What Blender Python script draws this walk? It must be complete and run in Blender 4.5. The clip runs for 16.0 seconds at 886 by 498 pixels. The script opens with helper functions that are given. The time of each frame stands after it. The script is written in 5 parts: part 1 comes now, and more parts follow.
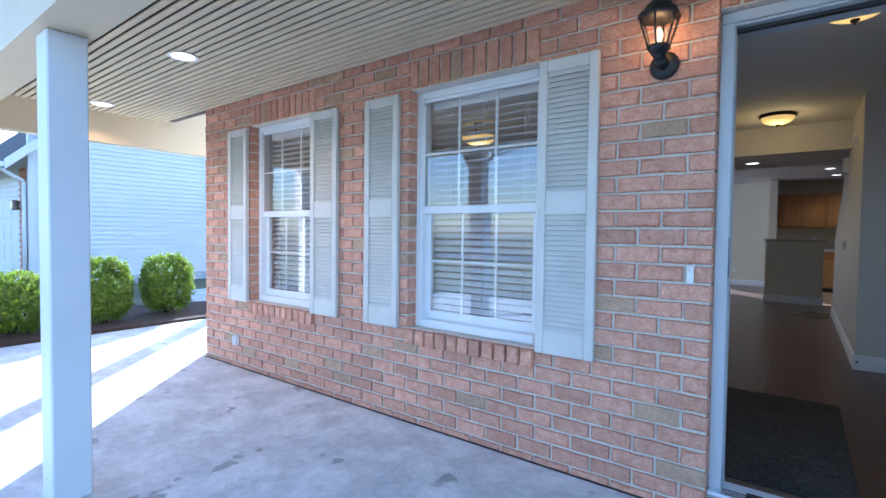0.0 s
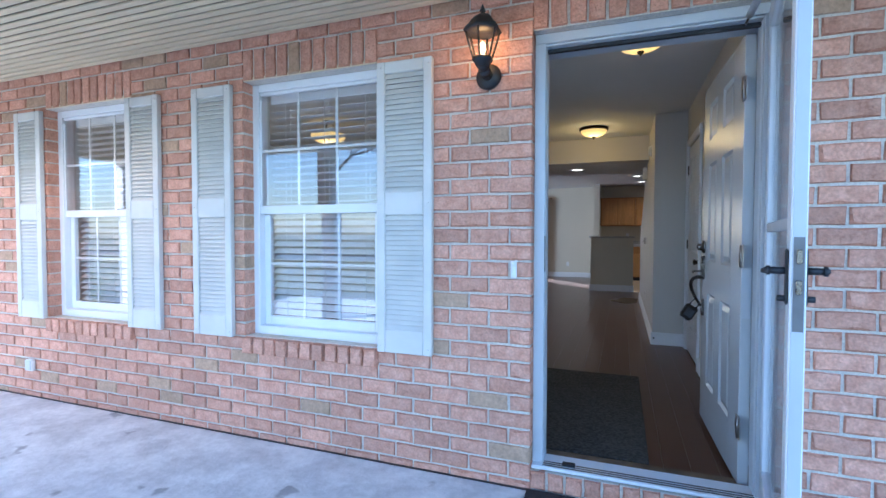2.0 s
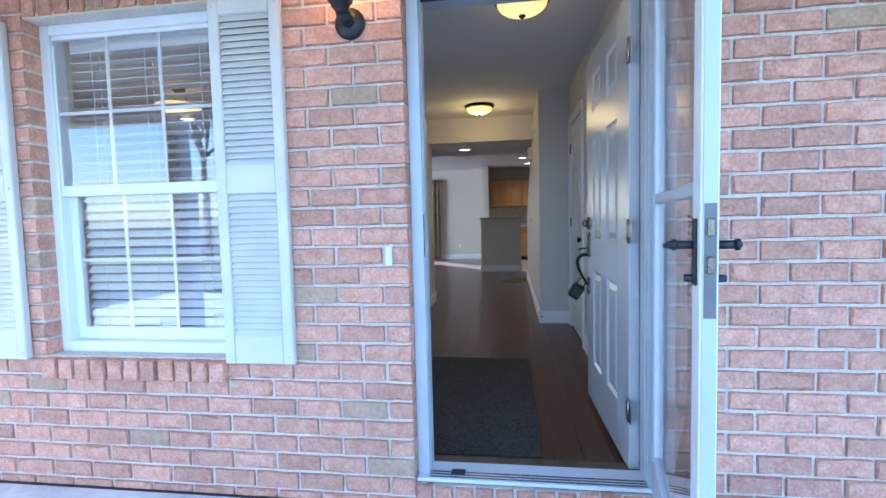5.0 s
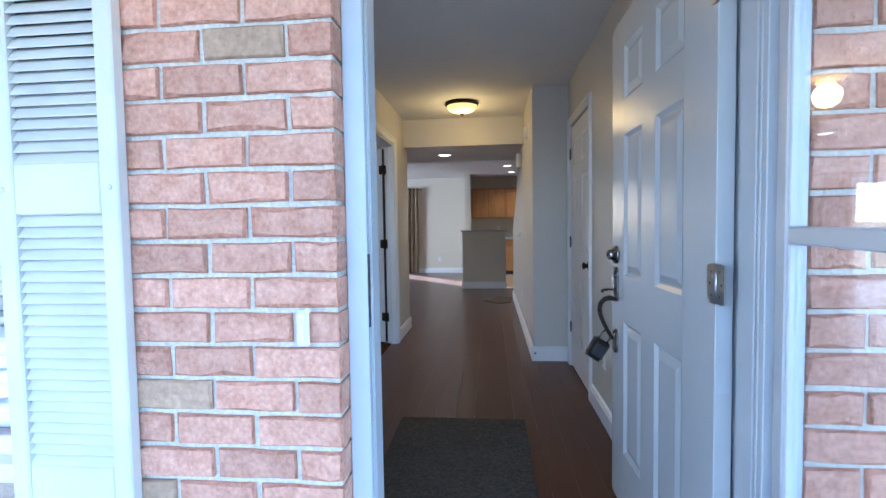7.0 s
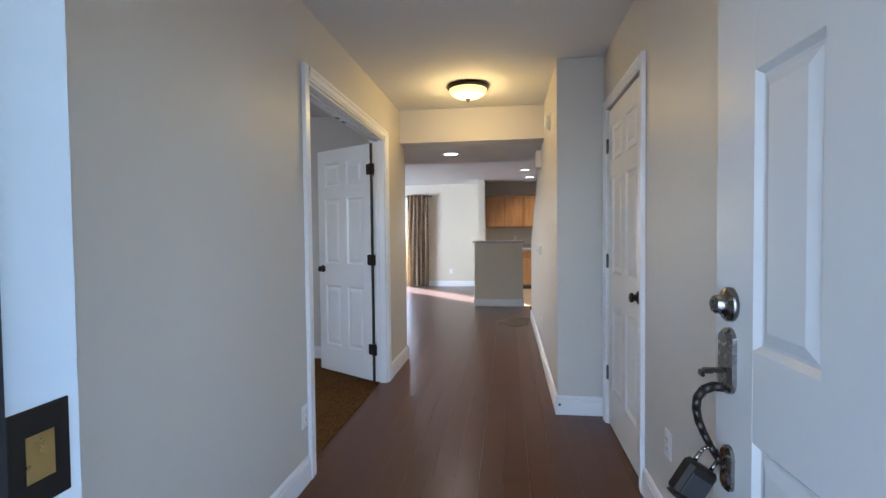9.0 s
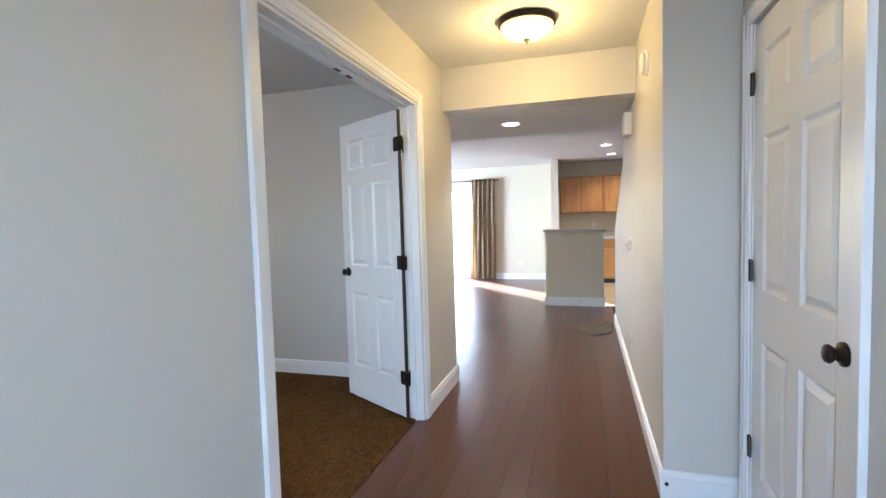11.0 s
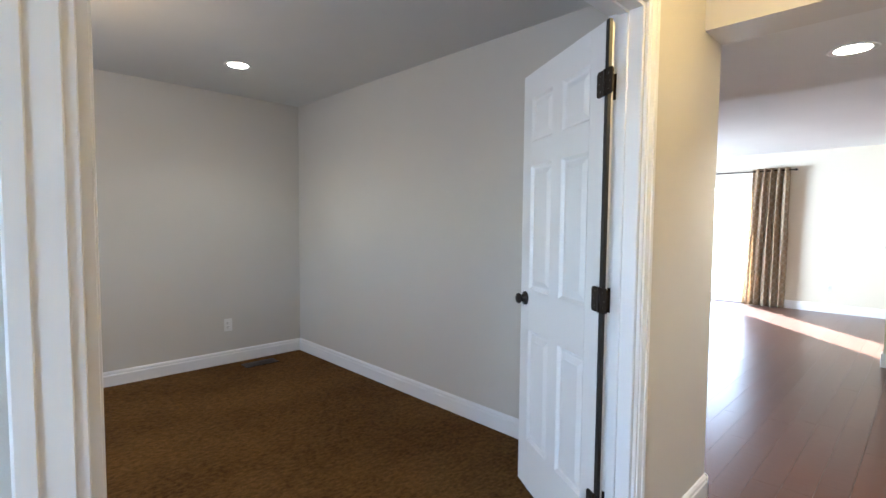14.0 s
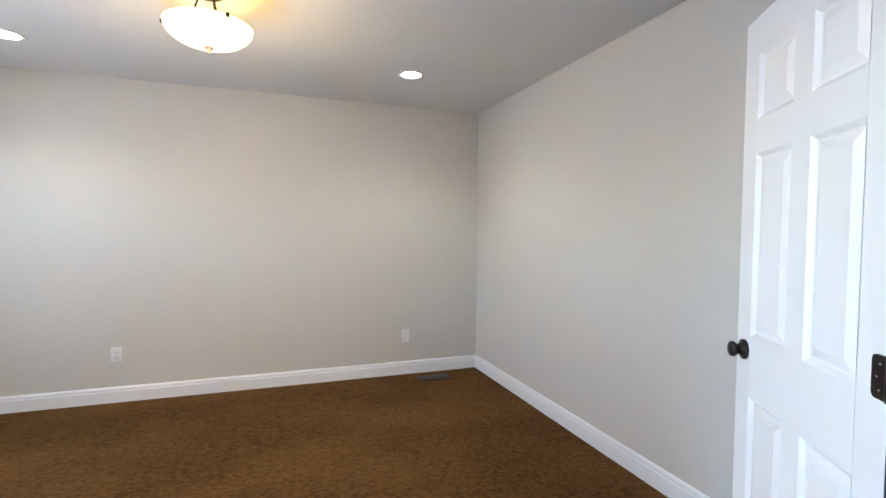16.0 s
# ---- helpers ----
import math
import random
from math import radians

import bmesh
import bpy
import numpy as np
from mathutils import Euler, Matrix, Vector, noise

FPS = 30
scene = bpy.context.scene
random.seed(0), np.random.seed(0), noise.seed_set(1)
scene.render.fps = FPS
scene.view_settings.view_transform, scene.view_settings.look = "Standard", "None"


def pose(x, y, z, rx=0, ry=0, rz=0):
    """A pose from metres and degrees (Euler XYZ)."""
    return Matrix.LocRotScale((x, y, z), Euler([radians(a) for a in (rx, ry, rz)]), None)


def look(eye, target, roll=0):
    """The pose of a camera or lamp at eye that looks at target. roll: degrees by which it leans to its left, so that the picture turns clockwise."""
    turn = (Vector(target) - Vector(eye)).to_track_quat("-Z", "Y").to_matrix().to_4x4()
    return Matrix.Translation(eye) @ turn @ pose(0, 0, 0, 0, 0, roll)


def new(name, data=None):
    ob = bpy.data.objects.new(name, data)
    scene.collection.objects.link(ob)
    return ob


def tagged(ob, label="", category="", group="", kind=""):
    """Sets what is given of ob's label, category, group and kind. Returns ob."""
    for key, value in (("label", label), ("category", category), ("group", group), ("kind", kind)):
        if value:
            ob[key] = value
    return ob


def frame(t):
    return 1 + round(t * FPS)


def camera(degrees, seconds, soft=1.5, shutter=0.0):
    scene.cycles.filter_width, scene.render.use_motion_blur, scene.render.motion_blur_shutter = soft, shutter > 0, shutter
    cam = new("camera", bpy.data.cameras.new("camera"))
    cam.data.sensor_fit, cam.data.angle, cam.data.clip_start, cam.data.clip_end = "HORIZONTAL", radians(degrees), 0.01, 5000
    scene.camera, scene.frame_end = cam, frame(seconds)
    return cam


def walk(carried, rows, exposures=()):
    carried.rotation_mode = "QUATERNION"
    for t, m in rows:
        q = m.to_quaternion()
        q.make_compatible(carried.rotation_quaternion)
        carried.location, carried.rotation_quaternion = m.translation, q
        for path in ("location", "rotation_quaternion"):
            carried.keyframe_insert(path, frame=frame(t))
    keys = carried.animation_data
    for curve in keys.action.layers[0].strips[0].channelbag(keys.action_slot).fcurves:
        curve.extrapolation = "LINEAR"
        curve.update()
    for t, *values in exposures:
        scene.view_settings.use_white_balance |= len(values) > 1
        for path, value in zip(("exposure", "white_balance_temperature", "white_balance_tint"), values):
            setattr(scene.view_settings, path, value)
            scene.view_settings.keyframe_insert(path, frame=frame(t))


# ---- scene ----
cam = camera(85.8, 16.0)
PATH = [
    (0, (0.369, 0.13, 1.162), (-0.829, 1.73, 1.098), 0.7),
    (0.5, (0.39, 0.143, 1.162), (-0.697, 1.821, 1.102), 0.8),
    (1, (0.425, 0.16, 1.165), (-0.546, 1.907, 1.106), 0.5),
    (1.5, (0.449, 0.176, 1.168), (-0.384, 1.993, 1.106), 0.3),
    (2, (0.469, 0.19, 1.164), (-0.231, 2.062, 1.104), 0.1),
    (2.5, (0.486, 0.197, 1.165), (-0.092, 2.11, 1.099), 0.0),
    (3, (0.493, 0.205, 1.159), (0.035, 2.151, 1.084), -0.1),
    (3.5, (0.494, 0.217, 1.153), (0.104, 2.177, 1.064), -0.3),
    (4, (0.493, 0.253, 1.144), (0.152, 2.221, 1.039), -0.6),
    (4.2, (0.499, 0.289, 1.139), (0.171, 2.259, 1.025), -0.8),
    (6.3, (0.415, 1.132, 1.208), (0.197, 3.115, 1.074), -1.2),
    (6.5, (0.41, 1.204, 1.228), (0.198, 3.189, 1.098), -1.0),
    (7, (0.414, 1.406, 1.225), (0.215, 3.394, 1.128), -0.9),
    (7.5, (0.436, 1.652, 1.244), (0.251, 3.642, 1.162), -0.8),
    (8, (0.444, 1.883, 1.238), (0.268, 3.874, 1.176), -0.9),
    (8.5, (0.445, 2.129, 1.253), (0.234, 4.117, 1.19), -0.7),
    (8.7, (0.453, 2.218, 1.251), (0.218, 4.203, 1.193), -0.6),
    (10.8, (0.462, 3.268, 1.324), (-0.073, 5.191, 1.206), -1.7),
    (11, (0.459, 3.37, 1.304), (-0.117, 5.282, 1.189), -1.6),
    (11.5, (0.445, 3.652, 1.316), (-0.256, 5.52, 1.187), -1.8),
    (12, (0.401, 3.908, 1.314), (-0.434, 5.72, 1.175), -1.5),
    (12.5, (0.32, 4.131, 1.316), (-0.645, 5.877, 1.174), -0.9),
    (13, (0.277, 4.311, 1.312), (-0.833, 5.969, 1.179), -0.3),
    (13.5, (0.217, 4.49, 1.315), (-1.059, 6.025, 1.192), 0.1),
    (14, (0.138, 4.642, 1.319), (-1.292, 6.036, 1.205), 0.5),
    (14.5, (0.043, 4.769, 1.317), (-1.517, 6.018, 1.209), 0.9),
    (15, (-0.057, 4.863, 1.322), (-1.733, 5.949, 1.215), 1.0),
    (15.5, (-0.108, 4.963, 1.323), (-1.891, 5.867, 1.227), 1.1),
    (16, (-0.11, 5.07, 1.336), (-1.987, 5.756, 1.256), 0.5),
]
# exposure of the carried camera: it opens up on entering the house
EXPOSURES = [(0, 1.78, 4840, 13), (2.0, 2.18, 4800, 13), (4.2, 2.48, 4760, 14), (7.0, 2.9, 4900, 14), (8.5, 3.3, 5150, 14), (11.0, 4.12, 5180, 11), (12.5, 4.24, 5050, 11), (14.0, 4.26, 5160, 11), (15.0, 4.6, 5260, 11), (16.0, 4.92, 5280, 11)]
walk(cam, [(t, look(eye, target, roll)) for t, eye, target, roll in PATH], EXPOSURES)

# ---------------------------------------------------------------- world and sun
SUN_EL, SUN_TO = 24.0, Vector((-0.69, 0.724))
world = bpy.data.worlds.new("sky")
scene.world = world
world.use_nodes = True
_n = world.node_tree.nodes
_sky = _n.new("ShaderNodeTexSky")
_sky.sky_type, _sky.sun_disc = "NISHITA", False
_sky.sun_elevation, _sky.sun_rotation = radians(SUN_EL), math.atan2(SUN_TO.x, SUN_TO.y)
_n["Background"].inputs["Strength"].default_value = 0.15
world.node_tree.links.new(_sky.outputs[0], _n["Background"].inputs["Color"])
_sun = bpy.data.lights.new("sun", "SUN")
_sun.energy, _sun.angle, _sun.color = 5.0, radians(0.5), (1.0, 0.95, 0.86)
_dir = Vector((SUN_TO.x, SUN_TO.y, math.tan(radians(SUN_EL)) * SUN_TO.length))
new("sun", _sun).matrix_world = look(_dir * 30, (0, 0, 0))


def lamp(name, place, watts, colour, radius=0.05, spot=None):
    d = bpy.data.lights.new(name, "SPOT" if spot else "POINT")
    d.energy, d.color, d.shadow_soft_size = watts, colour, radius
    if spot:
        d.spot_size, d.spot_blend = radians(spot), 0.6
    ob = new(name, d)
    ob.location = place
    return ob


def skylight(name, place, target, w, h, watts, colour, spread=180):
    d = bpy.data.lights.new(name, "AREA")
    d.shape, d.size, d.size_y, d.energy, d.color = "RECTANGLE", w, h, watts, colour
    ob = new(name, d)
    d.spread = radians(spread)
    ob.matrix_world = look(place, target)
    return ob


WARM, DAY = (1.0, 0.64, 0.20), (0.86, 0.93, 1.0)
lamp("hall_lamp_light", (0.145, 6.2, 2.24), 1.25, WARM, 0.10)
lamp("entry_lamp_light", (0.57, 3.52, 2.24), 0.16, WARM, 0.10)
lamp("den_lamp_light", (-2.62, 4.81, 2.12), 1.0, (1.0, 0.70, 0.40), 0.12)
lamp("lantern_light", (-0.14, 2.325, 2.02), 0.65, (1.0, 0.50, 0.15), 0.05)
for _i, (_x, _y, _z, _w) in enumerate([(-3.43, 6.03, 2.42, 0.85), (-3.6, 3.65, 2.42, 0.6), (-0.157, 7.55, 2.11, 4.5), (0.78, 11.55, 2.44, 5), (0.92, 12.75, 2.44, 5)]):
    lamp("can_light", (_x, _y, _z), _w, (1.0, 0.82, 0.58), 0.05, 130)
for _x, _y in ((-2.92, 1.64), (-4.77, 1.77)):
    lamp("porch_can_light", (_x, _y, 2.29), 12.0, (1.0, 0.58, 0.30), 0.05, 140)
skylight("front_door_daylight", (0.46, 2.66, 1.12), (0.25, 6.0, 0.9), 0.6, 1.7, 0.46, (0.95, 0.96, 0.96), 110)
# Added fill lamp that brightens the living room from an assumed, unseen window.
skylight("living_fill_light", (-6.0, 11.0, 1.35), (-1.0, 13.6, 1.3), 1.7, 1.3, 13, (0.92, 0.97, 1.0), 100)
skylight("den_window_daylight", (-1.21, 2.80, 1.3), (-1.21, 6.0, 1.1), 0.85, 1.45, 0.8, DAY)
skylight("den_window_daylight", (-3.03, 2.80, 1.3), (-3.03, 6.0, 1.1), 0.85, 1.45, 0.4, DAY)


# ---------------------------------------------------------------- materials
def mat(name, base, rough=0.5, metal=0.0, var=0.08, scale=3.0, fine=0.0, fine_scale=80.0, bump=0.0, bump_scale=120.0, second=None, stain=0.35, rand=0.0, spec=0.5, rough_var=0.1, stretch=(1, 1, 1)):
    """Procedural paint, wood, stone or metal: broad stains, fine grain and relief at real size."""
    m = bpy.data.materials.new(name)
    m.use_nodes = True
    nt = m.node_tree
    b = nt.nodes["Principled BSDF"]
    b.inputs["Roughness"].default_value, b.inputs["Metallic"].default_value = rough, metal
    b.inputs["Specular IOR Level"].default_value = spec
    geo = nt.nodes.new("ShaderNodeNewGeometry")
    mp = nt.nodes.new("ShaderNodeMapping")
    mp.inputs["Scale"].default_value = stretch
    nt.links.new(geo.outputs["Position"], mp.inputs["Vector"])

    def nz(s, detail=4):
        t = nt.nodes.new("ShaderNodeTexNoise")
        t.inputs["Scale"].default_value, t.inputs["Detail"].default_value = s, detail
        nt.links.new(mp.outputs[0], t.inputs["Vector"])
        return t.outputs["Fac"]

    def mix(fac, a, c, blend="MIX"):
        x = nt.nodes.new("ShaderNodeMix")
        x.data_type, x.blend_type = "RGBA", blend
        for sock, v in ((x.inputs[0], fac), (x.inputs[6], a), (x.inputs[7], c)):
            if isinstance(v, bpy.types.NodeSocket):
                nt.links.new(v, sock)
            elif isinstance(v, (int, float)):
                sock.default_value = v
            else:
                sock.default_value = (*v, 1)
        return x.outputs[2]

    def ramp(v, lo, hi):
        r = nt.nodes.new("ShaderNodeMapRange")
        r.inputs["From Min"].default_value, r.inputs["From Max"].default_value = lo, hi
        nt.links.new(v, r.inputs["Value"])
        return r.outputs[0]

    dark = second or tuple(c * (1 - 2.2 * var) for c in base)
    col = mix(ramp(nz(scale), stain, 1 - stain + 0.05), dark, base)
    if fine:
        g = ramp(nz(fine_scale, 6), 0.3, 0.7)
        col = mix(fine, col, mix(g, tuple(c * 0.35 for c in base), tuple(min(1, c * 1.5) for c in base)))
    if rand:
        info = nt.nodes.new("ShaderNodeObjectInfo")
        isl = nt.nodes.new("ShaderNodeNewGeometry")
        add = nt.nodes.new("ShaderNodeMath")
        add.operation = "ADD"
        nt.links.new(info.outputs["Random"], add.inputs[0])
        nt.links.new(isl.outputs["Random Per Island"], add.inputs[1])
        fr = nt.nodes.new("ShaderNodeMath")
        fr.operation = "FRACT"
        nt.links.new(add.outputs[0], fr.inputs[0])
        hsv = nt.nodes.new("ShaderNodeHueSaturation")
        r = nt.nodes.new("ShaderNodeMapRange")
        r.inputs["To Min"].default_value, r.inputs["To Max"].default_value = 1 - rand, 1 + rand
        nt.links.new(fr.outputs[0], r.inputs["Value"])
        nt.links.new(r.outputs[0], hsv.inputs["Value"])
        nt.links.new(col, hsv.inputs["Color"])
        col = hsv.outputs[0]
    nt.links.new(col, b.inputs["Base Color"])
    if rough_var:
        r = nt.nodes.new("ShaderNodeMapRange")
        r.inputs["To Min"].default_value, r.inputs["To Max"].default_value = max(0.02, rough - rough_var), min(1, rough + rough_var)
        nt.links.new(nz(scale * 2.3), r.inputs["Value"])
        nt.links.new(r.outputs[0], b.inputs["Roughness"])
    if bump:
        bp = nt.nodes.new("ShaderNodeBump")
        bp.inputs["Strength"].default_value, bp.inputs["Distance"].default_value = bump, 0.01
        nt.links.new(nz(bump_scale, 5), bp.inputs["Height"])
        nt.links.new(bp.outputs[0], b.inputs["Normal"])
    return m


def glow(name, colour, strength, base=(0.9, 0.85, 0.7)):
    m = bpy.data.materials.new(name)
    m.use_nodes = True
    b = m.node_tree.nodes["Principled BSDF"]
    b.inputs["Base Color"].default_value = (*base, 1)
    b.inputs["Emission Color"].default_value, b.inputs["Emission Strength"].default_value = (*colour, 1), strength
    return m


def glass(name, tint=(1, 1, 1), rough=0.0, shine_min=0.12):
    m = bpy.data.materials.new(name)
    m.use_nodes = True
    nt = m.node_tree
    nt.nodes.remove(nt.nodes["Principled BSDF"])
    lw = nt.nodes.new("ShaderNodeLayerWeight")
    lw.inputs["Blend"].default_value = 0.5
    power, fres = nt.nodes.new("ShaderNodeMath"), nt.nodes.new("ShaderNodeMapRange")
    power.operation, power.inputs[1].default_value = "POWER", 4.0
    fres.inputs["To Min"].default_value, fres.inputs["To Max"].default_value = shine_min, 0.8
    nt.links.new(lw.outputs["Facing"], power.inputs[0])
    nt.links.new(power.outputs[0], fres.inputs["Value"])
    clear, shine, mixer = nt.nodes.new("ShaderNodeBsdfTransparent"), nt.nodes.new("ShaderNodeBsdfGlossy"), nt.nodes.new("ShaderNodeMixShader")
    clear.inputs[0].default_value, shine.inputs["Roughness"].default_value = (*tint, 1), rough
    nt.links.new(fres.outputs[0], mixer.inputs[0])
    nt.links.new(clear.outputs[0], mixer.inputs[1])
    nt.links.new(shine.outputs[0], mixer.inputs[2])
    nt.links.new(mixer.outputs[0], nt.nodes["Material Output"].inputs[0])
    return m


def leafy(m):
    """Lets light through the leaves of a plant."""
    nt = m.node_tree
    b = nt.nodes["Principled BSDF"]
    tr, mx = nt.nodes.new("ShaderNodeBsdfTranslucent"), nt.nodes.new("ShaderNodeMixShader")
    tr.inputs[0].default_value, mx.inputs[0].default_value = (0.30, 0.42, 0.03, 1), 0.45
    nt.links.new(b.outputs[0], mx.inputs[1])
    nt.links.new(tr.outputs[0], mx.inputs[2])
    nt.links.new(mx.outputs[0], nt.nodes["Material Output"].inputs[0])
    return m


def lacquered(m, rough=0.285):
    """Gives boards a clear lacquer with the shallow cross ripples of hand scraping."""
    nt = m.node_tree
    colour = nt.nodes["Principled BSDF"].inputs["Base Color"].links[0].from_socket
    dull, shine, fres, mixer = (nt.nodes.new("ShaderNode" + k) for k in ("BsdfDiffuse", "BsdfGlossy", "Fresnel", "MixShader"))
    shine.inputs["Roughness"].default_value, fres.inputs["IOR"].default_value = rough, 1.42
    geo, mp, t, bp = (nt.nodes.new("ShaderNode" + k) for k in ("NewGeometry", "Mapping", "TexNoise", "Bump"))
    mp.inputs["Scale"].default_value = (5, 34, 1)
    t.inputs["Scale"].default_value, t.inputs["Detail"].default_value = 1.0, 2
    bp.inputs["Strength"].default_value, bp.inputs["Distance"].default_value = 0.9, 0.002
    nt.links.new(geo.outputs["Position"], mp.inputs["Vector"])
    nt.links.new(mp.outputs[0], t.inputs["Vector"])
    nt.links.new(t.outputs["Fac"], bp.inputs["Height"])
    nt.links.new(bp.outputs[0], shine.inputs["Normal"])
    nt.links.new(colour, dull.inputs["Color"])
    nt.links.new(fres.outputs[0], mixer.inputs[0])
    nt.links.new(dull.outputs[0], mixer.inputs[1])
    nt.links.new(shine.outputs[0], mixer.inputs[2])
    nt.links.new(mixer.outputs[0], nt.nodes["Material Output"].inputs[0])
    nt.nodes.remove(nt.nodes["Principled BSDF"])
    return m


def spotted(m, scale=4.2):
    """Scatters small dark stains over a slab."""
    nt = m.node_tree
    b = nt.nodes["Principled BSDF"]
    plain = b.inputs["Base Color"].links[0].from_socket
    geo, t, r = nt.nodes.new("ShaderNodeNewGeometry"), nt.nodes.new("ShaderNodeTexNoise"), nt.nodes.new("ShaderNodeMapRange")
    t.inputs["Scale"].default_value, t.inputs["Detail"].default_value = scale, 3
    r.inputs["From Min"].default_value, r.inputs["From Max"].default_value, r.inputs["To Max"].default_value = 0.66, 0.70, 0.6
    nt.links.new(geo.outputs["Position"], t.inputs["Vector"])
    nt.links.new(t.outputs["Fac"], r.inputs["Value"])
    x = nt.nodes.new("ShaderNodeMix")
    x.data_type = "RGBA"
    nt.links.new(r.outputs[0], x.inputs[0])
    nt.links.new(plain, x.inputs[6])
    x.inputs[7].default_value = (0.16, 0.155, 0.15, 1)
    nt.links.new(x.outputs[2], b.inputs["Base Color"])
    return m


def trellis(m, size=0.115):
    """Prints a pale lattice on a cloth."""
    nt = m.node_tree
    b = nt.nodes["Principled BSDF"]
    plain = b.inputs["Base Color"].links[0].from_socket
    geo, xyz = nt.nodes.new("ShaderNodeNewGeometry"), nt.nodes.new("ShaderNodeSeparateXYZ")
    nt.links.new(geo.outputs["Position"], xyz.inputs[0])

    def op(kind, p, q=0.0):
        n = nt.nodes.new("ShaderNodeMath")
        n.operation = kind
        for sock, v in zip(n.inputs, (p, q)):
            if isinstance(v, (int, float)):
                sock.default_value = v
            else:
                nt.links.new(v, sock)
        return n.outputs[0]

    k = 2 * math.pi / size
    s = op("ADD", op("SINE", op("MULTIPLY", xyz.outputs[0], k * 1.5)), op("SINE", op("MULTIPLY", xyz.outputs[2], k)))
    line = op("LESS_THAN", op("ABSOLUTE", s), 0.42)
    x = nt.nodes.new("ShaderNodeMix")
    x.data_type = "RGBA"
    nt.links.new(op("MULTIPLY", line, 0.5), x.inputs[0])
    nt.links.new(plain, x.inputs[6])
    x.inputs[7].default_value = (0.62, 0.54, 0.40, 1)
    nt.links.new(x.outputs[2], b.inputs["Base Color"])
    return m


